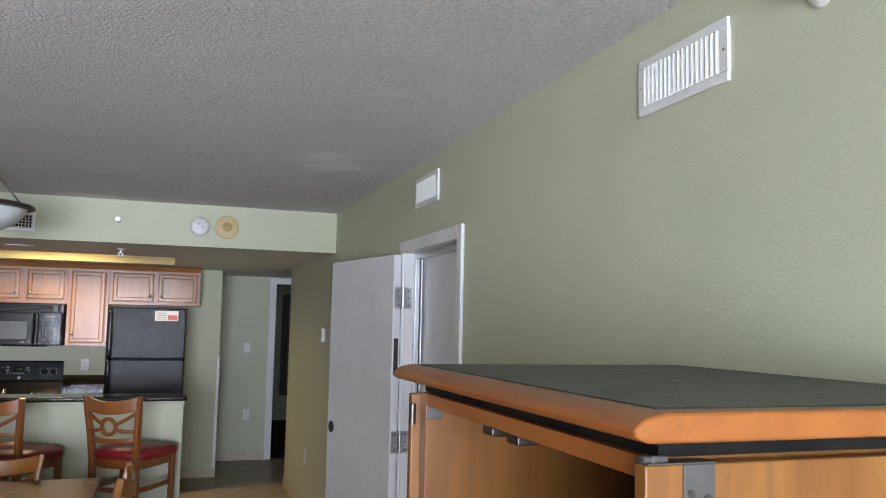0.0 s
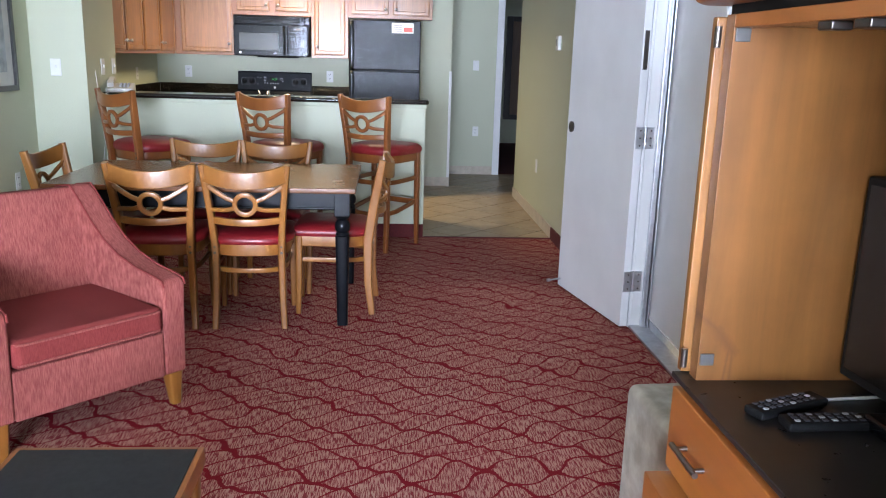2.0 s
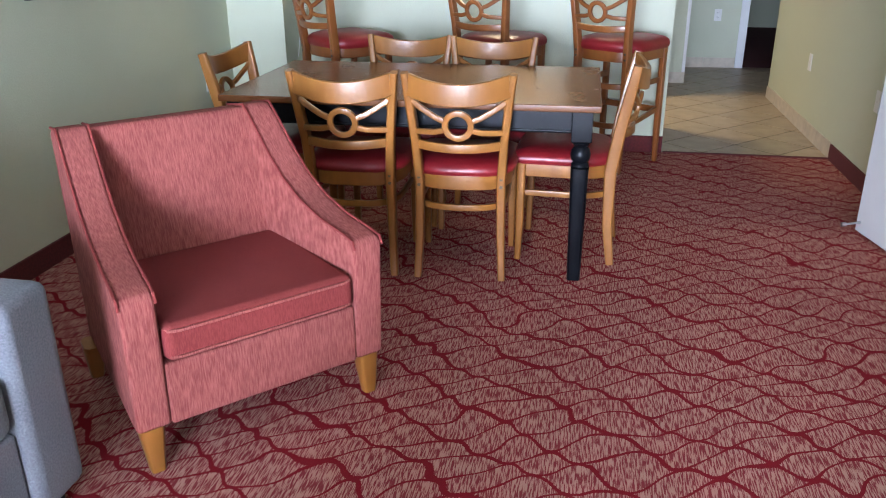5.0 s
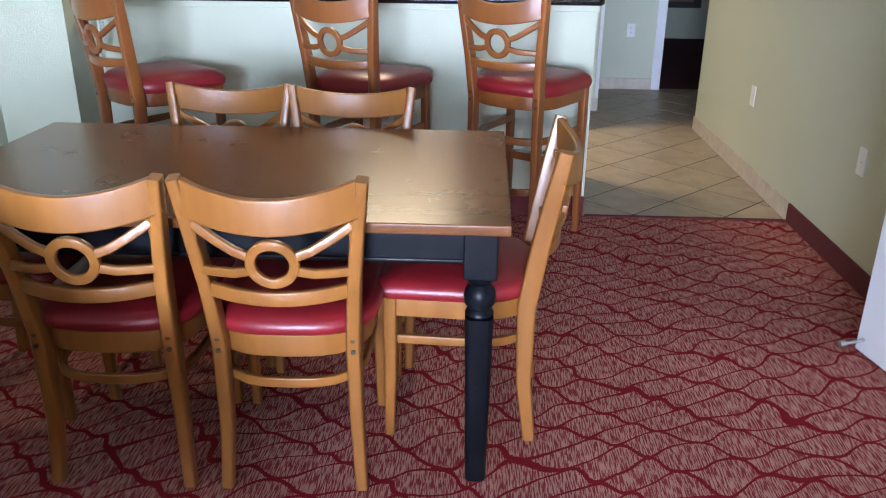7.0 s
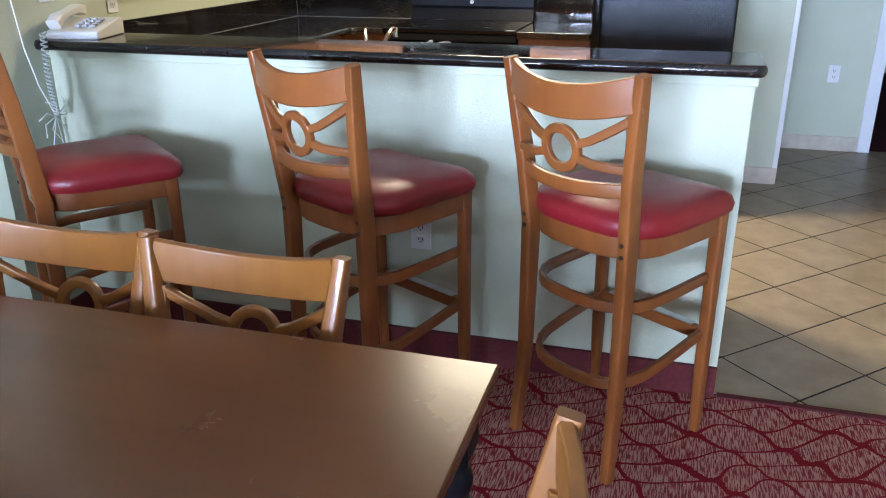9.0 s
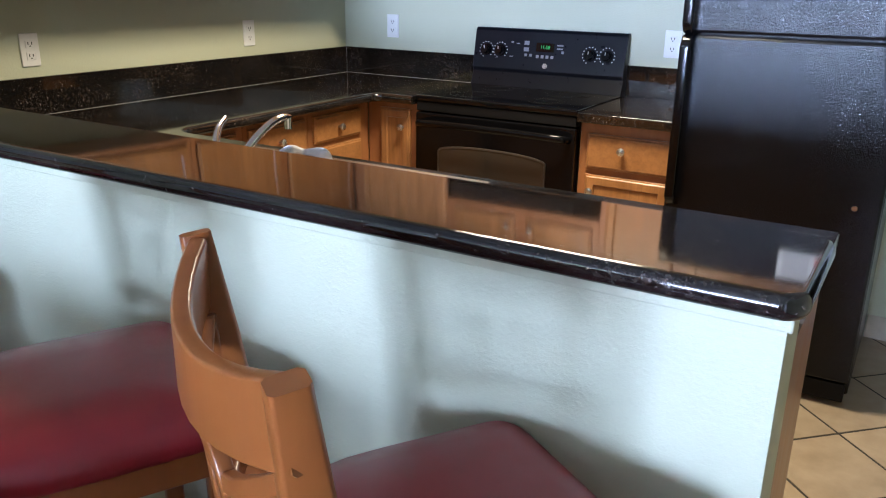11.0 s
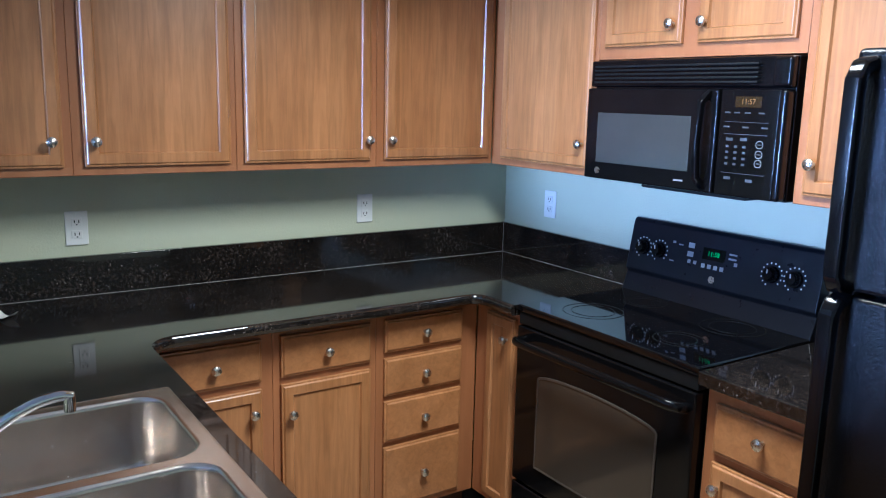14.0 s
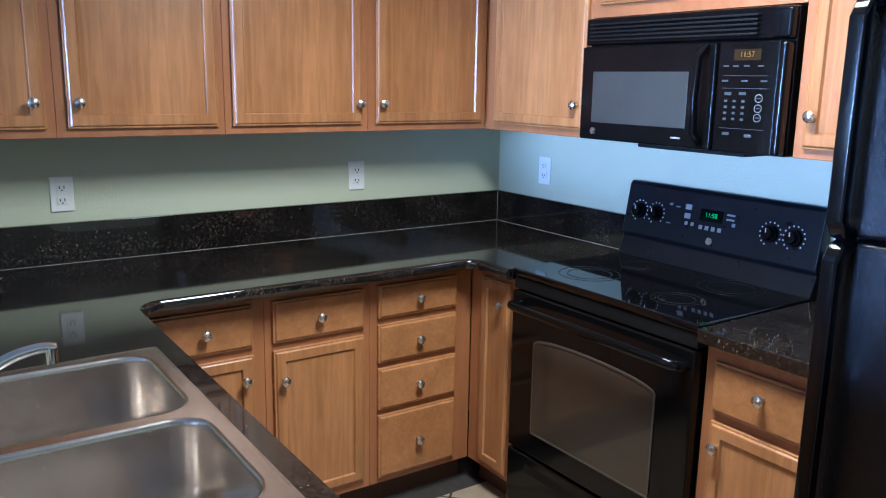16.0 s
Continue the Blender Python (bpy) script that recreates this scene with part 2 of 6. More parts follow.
VENEER = wood("armoire_veneer", (0.155, 0.056, 0.012), (0.225, 0.092, 0.021), "Z", 0.38, 12, 0.15, 0.7, 0.25)


def spilled(m, strokes):
    """Adds dried brown runs to a wood; each stroke is (x0, z0, x1, z1, half width)."""
    t = m.node_tree
    p = t.nodes["Principled BSDF"]
    old = p.inputs["Base Color"].links[0].from_socket
    sep = t.nodes.new("ShaderNodeSeparateXYZ")
    link(t, coords(t), sep.inputs[0])
    ragged = noise_tex(t, coords(t), 45, 4)
    total = None
    for x0, z0, x1, z1, w in strokes:
        lx, lz = x1 - x0, z1 - z0
        px, pz = calc(t, "SUBTRACT", sep.outputs[0], x0), calc(t, "SUBTRACT", sep.outputs[2], z0)
        k = calc(t, "DIVIDE", calc(t, "ADD", calc(t, "MULTIPLY", px, lx), calc(t, "MULTIPLY", pz, lz)), lx * lx + lz * lz)
        k = calc(t, "MINIMUM", calc(t, "MAXIMUM", k, 0.0), 1.0)
        dx, dz = calc(t, "SUBTRACT", px, calc(t, "MULTIPLY", k, lx)), calc(t, "SUBTRACT", pz, calc(t, "MULTIPLY", k, lz))
        dist = calc(t, "SQRT", calc(t, "ADD", calc(t, "MULTIPLY", dx, dx), calc(t, "MULTIPLY", dz, dz)))
        a = calc(t, "SUBTRACT", 1.0, calc(t, "DIVIDE", dist, calc(t, "MULTIPLY", ragged, 2.2 * w)))
        a = calc(t, "MAXIMUM", a, 0.0)
        total = a if total is None else calc(t, "MAXIMUM", total, a)
    link(t, mix(t, calc(t, "MULTIPLY", total, 0.75), old, (0.085, 0.028, 0.010)), p.inputs["Base Color"])


spilled(VENEER, [(-0.67, 0.888, -0.635, 0.86, 0.010), (-0.635, 0.86, -0.598, 0.811, 0.014), (-0.605, 0.83, -0.615, 0.722, 0.005), (-0.598, 0.815, -0.599, 0.728, 0.005)])
CHAIRW = wood("chair_beech", (0.25, 0.091, 0.016), (0.315, 0.124, 0.0235), "Z", 0.34, 30, 0.25, 0.25, 0.10)
STOOLW = wood("stool_beech", (0.20, 0.060, 0.012), (0.26, 0.085, 0.018), "Z", 0.33, 30, 0.3, 0.2, 0.08)
TABLEW = wood("table_walnut", (0.100, 0.033, 0.010), (0.155, 0.056, 0.017), "X", 0.33, 12, 0.12, 0.2)
TABLEW.node_tree.nodes["Principled BSDF"].inputs["Specular IOR Level"].default_value = 0.28
TABLEW.node_tree.nodes["Principled BSDF"].inputs["Coat Roughness"].default_value = 0.22
tw_tree = TABLEW.node_tree
sheen = ramp(tw_tree, noise_tex(tw_tree, coords(tw_tree), 5, 6, 0.65), [(0.3, (0.24, 0.24, 0.24)), (0.7, (0.28, 0.28, 0.28))])
link(tw_tree, sheen, tw_tree.nodes["Principled BSDF"].inputs["Roughness"])
for lk in list(tw_tree.nodes["Principled BSDF"].inputs["Normal"].links):
    tw_tree.links.remove(lk)
BLACKP = surf("black_table_paint", (0.004, 0.0045, 0.006), 0.36, vary=0.3, scale=8, spec=0.14)
VINYL = surf("red_vinyl", (0.205, 0.009, 0.013), 0.40, vary=0.10, scale=5, fine=0.03, fine_scale=420, coat=0.06)
GRANITE = granite("black_granite")
BLACK = surf("black_appliance_enamel", (0.003, 0.003, 0.0035), 0.12, vary=0.2, scale=8, spec=0.24)
BLACKTEX = surf("black_fridge_textured", (0.003, 0.0035, 0.0045), 0.24, vary=0.2, scale=8, fine=0.9, fine_scale=150, spec=0.26)
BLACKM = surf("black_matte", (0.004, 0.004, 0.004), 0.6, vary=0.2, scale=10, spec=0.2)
GLASSB = plain("black_glass", (0.002, 0.002, 0.0025), 0.04)
OVENGL = plain("oven_window_glass", (0.045, 0.036, 0.026), 0.06)
STEEL = surf("brushed_steel", (0.62, 0.57, 0.52), 0.24, 1.0, vary=0.08, scale=20)
CHROME = plain("chrome", (0.75, 0.76, 0.78), 0.09, 1.0)
NICKEL = surf("satin_nickel", (0.58, 0.55, 0.50), 0.28, 1.0, vary=0.06, scale=30)
PULLM = surf("dark_nickel_pull", (0.24, 0.225, 0.21), 0.3, 1.0, vary=0.12, scale=30)
ALU = surf("zinc_hinge", (0.55, 0.56, 0.58), 0.34, 1.0, vary=0.12, scale=30)
HINGEM = surf("grey_pocket_hinge", (0.085, 0.083, 0.08), 0.5, 0.4, vary=0.15, scale=30)
DARKMET = surf("dark_bronze", (0.10, 0.085, 0.075), 0.35, 0.9, vary=0.2, scale=12)
ROSE = fabric("rose_upholstery", (0.18, 0.036, 0.030), (0.31, 0.094, 0.076))
ROSES = fabric("rose_seat_upholstery", (0.160, 0.021, 0.020), (0.215, 0.038, 0.032), (420, 420, 60), strength=0.2)
for cloth_mat in (ROSE, ROSES):
    cloth_mat.node_tree.nodes["Principled BSDF"].inputs["Sheen Weight"].default_value = 0.0
    cloth_mat.node_tree.nodes["Principled BSDF"].inputs["Specular IOR Level"].default_value = 0.2
GREY = fabric("grey_upholstery", (0.11, 0.115, 0.125), (0.18, 0.185, 0.20), (200, 200, 200))
SUEDE = fabric("beige_suede", (0.27, 0.235, 0.175), (0.43, 0.38, 0.30), (14, 14, 14), strength=0.1)
LAMIN = surf("black_laminate", (0.014, 0.015, 0.016), 0.5, vary=0.15, scale=12, spec=0.3)

# ---- building helpers ----


def box(bm, x0, x1, y0, y1, z0, z1, bev=0.0, seg=2):
    r = bmesh.ops.create_cube(bm, size=1.0)
    vs = r["verts"]
    bmesh.ops.scale(bm, vec=(x1 - x0, y1 - y0, z1 - z0), verts=vs)
    bmesh.ops.translate(bm, vec=((x0 + x1) / 2, (y0 + y1) / 2, (z0 + z1) / 2), verts=vs)
    if bev:
        es = list({e for v in vs for e in v.link_edges})
        bmesh.ops.bevel(bm, geom=es, offset=bev, segments=seg, profile=0.5, affect="EDGES")
    return bm


def B(*a, **k):
    return box(bmesh.new(), *a, **k)


def cyl(bm, a, b, r0, r1=None, seg=16, caps=True):
    """A round bar from a to b."""
    a, b = Vector(a), Vector(b)
    m = Matrix.Translation((a + b) / 2) @ (b - a).to_track_quat("Z", "Y").to_matrix().to_4x4()
    bmesh.ops.create_cone(bm, cap_ends=caps, segments=seg, radius1=r0, radius2=r0 if r1 is None else r1, depth=(b - a).length, matrix=m)
    return bm


def C(*a, **k):
    return cyl(bmesh.new(), *a, **k)


def lathe(profile, seg=24, axis=(0, 0)):
    """A turned shape from (radius, height) pairs."""
    bm = bmesh.new()
    rings = []
    for r, z in profile:
        rings.append([bm.verts.new((axis[0] + r * math.cos(6.28318 * i / seg), axis[1] + r * math.sin(6.28318 * i / seg), z)) for i in range(seg)])
    for p, q in zip(rings, rings[1:]):
        for i in range(seg):
            bm.faces.new((p[i], p[(i + 1) % seg], q[(i + 1) % seg], q[i]))
    for ring, flip in ((rings[0], True), (rings[-1], False)):
        if profile[0 if flip else -1][0] > 1e-4:
            bm.faces.new(ring[::-1] if flip else ring)
    bmesh.ops.recalc_face_normals(bm, faces=bm.faces)
    return bm


def sweep(bm, pts, w, h, up=(0, 0, 1), closed=False):
    """A bar of section w (sideways) by h (along up) that follows pts; w and h may be lists."""
    pts = [Vector(p) for p in pts]
    n = len(pts)
    rings = []
    for i, p in enumerate(pts):
        a = pts[i - 1] if (i or closed) else p
        b = pts[(i + 1) % n] if (i < n - 1 or closed) else p
        d = (b - a).normalized()
        side = d.cross(Vector(up)).normalized()
        u = side.cross(d).normalized()
        ww = (w[i] if isinstance(w, (list, tuple)) else w) / 2
        hh = (h[i] if isinstance(h, (list, tuple)) else h) / 2
        c = min(ww, hh) * 0.35
        sec = [(-ww + c, -hh), (ww - c, -hh), (ww, -hh + c), (ww, hh - c), (ww - c, hh), (-ww + c, hh), (-ww, hh - c), (-ww, -hh + c)]
        rings.append([bm.verts.new(p + side * s + u * q) for s, q in sec])
    k = len(rings[0])
    pairs = list(zip(rings, rings[1:])) + ([(rings[-1], rings[0])] if closed else [])
    for p, q in pairs:
        for i in range(k):
            bm.faces.new((p[i], p[(i + 1) % k], q[(i + 1) % k], q[i]))
    if not closed:
        bm.faces.new(rings[0][::-1])
        bm.faces.new(rings[-1])
    bmesh.ops.recalc_face_normals(bm, faces=bm.faces)
    return bm


def smooth_path(pts, n=5):
    """More points along a rounded path through pts."""
    pts = [Vector(p) for p in pts]
    out = []
    for i in range(len(pts) - 1):
        a, b, c, d = pts[max(i - 1, 0)], pts[i], pts[i + 1], pts[min(i + 2, len(pts) - 1)]
        for k in range(n):
            u = k / n
            out.append(0.5 * ((2 * b) + (c - a) * u + (2 * a - 5 * b + 4 * c - d) * u * u + (3 * b - a - 3 * c + d) * u ** 3))
    return out + [pts[-1]]


def tube(bm, pts, rw, rh, up=(1, 0, 0), seg=14):
    """A round or oval pipe along pts; rw and rh run evenly from end to end."""
    n = len(pts)
    rings = []
    for i, p in enumerate(pts):
        d = (pts[min(i + 1, n - 1)] - pts[max(i - 1, 0)]).normalized()
        side = d.cross(Vector(up)).normalized()
        u = side.cross(d).normalized()
        k = i / (n - 1)
        w, h = rw[0] + (rw[1] - rw[0]) * k, rh[0] + (rh[1] - rh[0]) * k
        rings.append([bm.verts.new(p + side * (w * math.cos(6.28318 * j / seg)) + u * (h * math.sin(6.28318 * j / seg))) for j in range(seg)])
    for p, q in zip(rings, rings[1:]):
        for j in range(seg):
            bm.faces.new((p[j], p[(j + 1) % seg], q[(j + 1) % seg], q[j]))
    bm.faces.new(rings[0][::-1])
    bm.faces.new(rings[-1])
    bmesh.ops.recalc_face_normals(bm, faces=bm.faces)
    return bm


def prism(bm, poly, axis, lo, hi, bev=0.0):
    """Extrudes a polygon of two coordinates along axis from lo to hi."""
    def at(p, d):
        return {"X": (d, p[0], p[1]), "Y": (p[0], d, p[1]), "Z": (p[0], p[1], d)}[axis]
    a = [bm.verts.new(at(p, lo)) for p in poly]
    b = [bm.verts.new(at(p, hi)) for p in poly]
    n = len(poly)
    fs = [bm.faces.new(a[::-1]), bm.faces.new(b)]
    fs += [bm.faces.new((a[i], a[(i + 1) % n], b[(i + 1) % n], b[i])) for i in range(n)]
    bmesh.ops.recalc_face_normals(bm, faces=fs)
    if bev:
        bmesh.ops.bevel(bm, geom=list({e for f in fs for e in f.edges}), offset=bev, segments=2, profile=0.5, affect="EDGES")
    return bm


def soften(me):
    """Smooth shading in which large faces keep their own direction and only small edges round over."""
    nf = len(me.polygons)
    for p in me.polygons:
        p.use_smooth = True
    round_ = [[] for _ in me.vertices]
    nor = [p.normal.copy() for p in me.polygons]
    big = [p.area for p in me.polygons]
    for k in range(nf):
        for v in me.polygons[k].vertices:
            round_[v].append(k)
    out = []
    for k in range(nf):
        for v in me.polygons[k].vertices:
            s = Vector((0, 0, 0))
            for q in round_[v]:
                if nor[q].dot(nor[k]) > 0.70:
                    s += nor[q] * big[q]
            out.append(s.normalized() if s.length > 1e-12 else nor[k])
    me.normals_split_custom_set(out)


def mesh_of(name, bm, material, smooth=True):
    me = bpy.data.meshes.new(name)
    bm.to_mesh(me)
    bm.free()
    me.materials.append(material)
    if smooth:
        soften(me)
    return me


def part(name, bm, material, parent=None, label="", smooth=True):
    ob = new(name, mesh_of(name, bm, material, smooth))
    if parent:
        ob.parent = parent
    if label:
        ob["label"] = label
    return ob


def thing(name, m, label, category, group=""):
    ob = new(name)
    ob.empty_display_size = 0.05
    ob.matrix_world = m
    return tagged(ob, label, category, group)


def solid(name, bm, material, label, category="", kind="structure", smooth=False):
    return tagged(part(name, bm, material, None, "", smooth), label, category, "", kind)


# ---- structure ----
L, KL, BK, FAR = -3.79, -3.715, 7.583, 8.55   # living wall, kitchen wall, kitchen back wall, hall end
CZ, SZ = 2.44, 2.14                            # ceiling, dropped ceiling
solid("floor_carpet", B(L, 0.0, -5.0, 5.0, -0.1, 0.0), CARPET, "maroon patterned carpet with ogee vine lines", "carpet")
solid("floor_kitchen", B(KL, 2.2, 5.0, 8.6, -0.1, -0.002), GROUT, "dark grout bed under the diagonal tiles", "floor")
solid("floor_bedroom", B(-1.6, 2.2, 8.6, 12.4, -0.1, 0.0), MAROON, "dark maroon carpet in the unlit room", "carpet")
wr = bmesh.new()
box(wr, 0, 0.24, -5.0, 1.98, 0, 2.6)
box(wr, 0, 0.24, 1.98, 2.88, 2.025, 2.6)
box(wr, 0, 0.24, 2.88, 7.0, 0, 2.6)
solid("wall_east", wr, GREEN, "sage green textured wall with a connecting doorway", "wall")
solid("wall_west", B(L - 0.15, L, -5.0, 4.70, 0, 2.6), GREEN, "sage green textured living room wall", "wall")
solid("wall_pier", B(L - 0.15, -3.42, 4.70, 5.34, 0, 2.6), GREEN, "sage green wall pier beside the breakfast bar", "wall")
solid("wall_kitchen_west", B(KL - 0.25, KL, 5.34, 7.75, 0, 2.6), GREEN, "sage green kitchen wall above the counter", "wall")
solid("wall_kitchen_back", B(KL, -0.64, BK, 7.75, 0, 2.6), GREEN, "sage green kitchen back wall", "wall")
wf = bmesh.new()
box(wf, -1.6, 0.05, FAR, 8.67, 0, 2.6)
box(wf, 0.05, 0.86, FAR, 8.67, 2.06, 2.6)
box(wf, 0.86, 2.2, FAR, 8.67, 0, 2.6)
solid("wall_hall_end", wf, GREEN, "sage green hall wall with an open doorway", "wall")
solid("wall_hall_side", B(0.24, 2.2, 6.88, 7.0, 0, 2.6), GREEN, "sage green hall side wall", "wall")
solid("wall_hall_close", B(2.2, 2.3, 6.9, 12.4, 0, 2.6), GREEN, "plain wall that closes the hall", "wall")
solid("wall_bedroom_back", B(-1.6, 2.2, 12.3, 12.4, 0, 2.6), GREEN, "dim wall of the unlit room", "wall")
solid("wall_bedroom_side", B(-1.7, -1.6, 7.75, 12.4, 0, 2.6), GREEN, "dim side wall of the unlit room", "wall")
ws = bmesh.new()
box(ws, L, -3.65, -5.15, -5.0, 0, 2.6)
box(ws, -0.25, 0.24, -5.15, -5.0, 0, 2.6)
box(ws, -3.65, -0.25, -5.15, -5.0, 2.2, 2.6)
solid("wall_south", ws, GREEN, "sage green wall round the balcony window", "wall")
solid("ceiling", B(L, 0.0, -5.0, 4.74, CZ, CZ + 0.12), CEIL, "white popcorn-textured ceiling with worn patches", "ceiling")
solid("wall_bulkhead", B(L, 0.0, 4.74, 4.80, SZ, CZ + 0.12), GREEN, "sage green bulkhead above the breakfast bar", "bulkhead")
sf = bmesh.new()
RX0, RX1, RY0, RY1 = -3.12, -1.13, 5.93, 6.92
box(sf, L, RX0, 4.80, 8.6, SZ, SZ + 0.05)
box(sf, RX1, 2.2, 4.80, 8.6, SZ, SZ + 0.05)
box(sf, RX0, RX1, 4.80, RY0, SZ, SZ + 0.05)
box(sf, RX0, RX1, RY1, 8.6, SZ, SZ + 0.05)
box(sf, -1.6, 2.2, 8.6, 12.4, SZ + 0.2, SZ + 0.25)
solid("ceiling_kitchen", sf, SOFFIT, "lowered kitchen ceiling with a lit recess", "ceiling")
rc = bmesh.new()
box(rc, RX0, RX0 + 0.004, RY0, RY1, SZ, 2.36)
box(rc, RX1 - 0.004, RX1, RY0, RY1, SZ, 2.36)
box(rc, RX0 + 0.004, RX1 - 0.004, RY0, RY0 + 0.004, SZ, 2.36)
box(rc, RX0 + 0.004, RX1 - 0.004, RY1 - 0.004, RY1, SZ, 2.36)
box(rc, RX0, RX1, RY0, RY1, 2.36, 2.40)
# the fixture's warm glow is put into the recess colour as yellow
YELLOW = wall_paint("recess_glow_yellow", (0.70, 0.56, 0.22))
solid("trim_recess", rc, YELLOW, "ceiling light recess coloured yellow for the warm lamp glow", "recess")

# ---- doors and trim ----
bb = bmesh.new()
box(bb, -0.012, 0, -5.0, 1.95, 0, 0.095)
box(bb, -0.012, 0, 2.91, 4.995, 0, 0.095)
solid("baseboard_carpet", bb, MAROON, "maroon carpet strip along the wall foot", "baseboard")
bb = bmesh.new()
box(bb, L, L + 0.012, -5.0, 4.70, 0, 0.095)
box(bb, L + 0.012, -3.42, 4.688, 4.70, 0, 0.095)
box(bb, -3.42, -3.408, 4.688, 4.985, 0, 0.095)
solid("baseboard_carpet_west", bb, MAROON, "maroon carpet strip along the wall foot", "baseboard")
solid("baseboard_bar", B(-3.408, -1.03, 4.986, 5.0, 0, 0.105), MAROON, "maroon carpet strip along the bar foot", "baseboard")
solid("trim_threshold", B(-1.02, -0.012, 4.985, 5.012, -0.004, 0.006), MAROON, "dark edge where the carpet meets the tiles", "trim")

# casing of the connecting doorway
cs = bmesh.new()
box(cs, -0.016, 0.0, 1.952, 2.012, 0, 2.055, 0.004)
box(cs, -0.016, 0.0, 2.848, 2.909, 0, 2.055, 0.004)
box(cs, -0.016, 0.0, 2.012, 2.848, 1.995, 2.055, 0.004)
solid("trim_door_casing", cs, WHITE, "white painted casing of the connecting doorway", "trim")
jb = bmesh.new()
box(jb, 0.0, 0.24, 1.98, 2.012, 0, 1.995)
box(jb, 0.0, 0.24, 2.848, 2.88, 0, 1.995)
box(jb, 0.0, 0.24, 2.012, 2.848, 1.995, 2.025)
solid("trim_door_jamb", jb, WHITE, "white door jamb", "trim")
al = bmesh.new()
box(al, 0.05, 0.075, 2.82, 2.848, 0.0, 1.995, 0.003)
box(al, 0.078, 0.084, 2.80, 2.848, 0.0, 1.995, 0.002)
box(al, 0.05, 0.075, 2.04, 2.82, 1.965, 1.995, 0.003)
box(al, 0.05, 0.075, 2.012, 2.04, 0.0, 1.995, 0.003)
solid("trim_door_seal", al, ALU, "aluminium sound seal round the door stop", "trim")
solid("trim_sill", B(-0.01, 0.24, 2.012, 2.848, 0.0, 0.014, 0.003), ALU, "grey metal threshold", "trim")

HINGES = (0.26, 1.02, 1.76)


def door_leaf(m, w, h, label, knob_x):
    d = thing("door_1" if knob_x else "door_2", m, label, "door")
    d["kind"] = "structure"
    part("leaf", B(0, w, -0.022, 0.022, 0.012, h, 0.002), DOORW, d)
    part("kick_strip", B(0.01, w - 0.002, -0.027, -0.022, 0.012, 0.055), ALU, d, "grey metal sweep along the bottom")
    return d


ang = math.degrees(math.atan2(0.775, -0.155))
d1 = door_leaf(pose(-0.045, 2.83, 0, 0, 0, ang), 0.835, 1.985, "white painted connecting door standing open against the wall", 1)
for hz in HINGES:
    hg = part("hinge", B(-0.004, 0.001, -0.022, 0.018, hz - 0.055, hz + 0.055, 0.001), ALU, d1, "zinc butt hinge")
    part("hinge_knuckle", C((-0.004, -0.034, hz - 0.055), (-0.004, -0.034, hz + 0.055), 0.009, seg=12), ALU, hg)
    part("hinge_leaf", B(-0.002, 0.003, -0.085, -0.045, hz - 0.055, hz + 0.055, 0.001), ALU, hg)
    for dz in (-0.038, 0.0, 0.038):
        for yy in (-0.006, -0.066):
            part("screw", C((-0.0055, yy, hz + dz), (-0.0015, yy, hz + dz), 0.0045, seg=8), DARKMET, hg)
lp = C((0.77, 0.020, 1.01), (0.77, 0.030, 1.01), 0.032, seg=24)
part("lock_rosette", lp, DARKMET, d1, "dark round deadbolt plate")
part("latch_plate", B(-0.003, 0.001, -0.012, 0.012, 1.36, 1.55, 0.001), DARKMET, d1, "dark edge strike")
sp = bmesh.new()
cyl(sp, (0.80, 0.022, 0.06), (0.80, 0.10, 0.05), 0.006, seg=8)
cyl(sp, (0.80, 0.09, 0.052), (0.80, 0.11, 0.05), 0.011, seg=10)
part("door_stop", sp, ALU, d1, "small metal door stop")
d2 = door_leaf(pose(0.115, 2.845, 0, 0, 0, -90), 0.83, 1.98, "closed white second door within the frame", 0)

wedge = bmesh.new()
prism(wedge, [(-0.022, 0.190), (-0.050, 0.180), (-0.036, 0.145), (-0.030, 0.08), (-0.022, 0.08)], "X", 0.655, 0.672)
part("door_stop", wedge, BLACKM, d2, "small dark kick-down door stop")

# hall doorway casing
hc = bmesh.new()
box(hc, -0.03, 0.05, FAR - 0.016, FAR, 0, 2.13, 0.004)
box(hc, 0.05, 0.86, FAR - 0.016, FAR, 2.06, 2.13, 0.004)
box(hc, 0.86, 0.93, FAR - 0.016, FAR, 0, 2.13, 0.004)
solid("trim_hall_casing", hc, WHITE, "white painted casing of the hall doorway", "trim")
mr = thing("wall_panel", pose(0.95, 12.25, 0.0), "dark-framed tall brown panel in the unlit room", "wall panel")
fb = bmesh.new()
box(fb, -0.33, -0.23, 0, 0.05, 0.40, 2.06, 0.004)
box(fb, 0.23, 0.33, 0, 0.05, 0.40, 2.06, 0.004)
box(fb, -0.23, 0.23, 0, 0.05, 1.98, 2.06, 0.004)
box(fb, -0.23, 0.23, 0, 0.05, 0.40, 0.48, 0.004)
part("frame", fb, plain("dark_frame", (0.015, 0.010, 0.008), 0.4), mr)
part("inner_panel", B(-0.23, 0.23, 0.01, 0.05, 0.48, 1.98), wood("brown_panel", (0.13, 0.07, 0.035), (0.19, 0.11, 0.06)), mr)

# ---- kitchen tile base ----
tb = thing("baseboard_tile", pose(0, 0, 0), "beige ceramic tile skirting", "baseboard")
tb["kind"] = "structure"


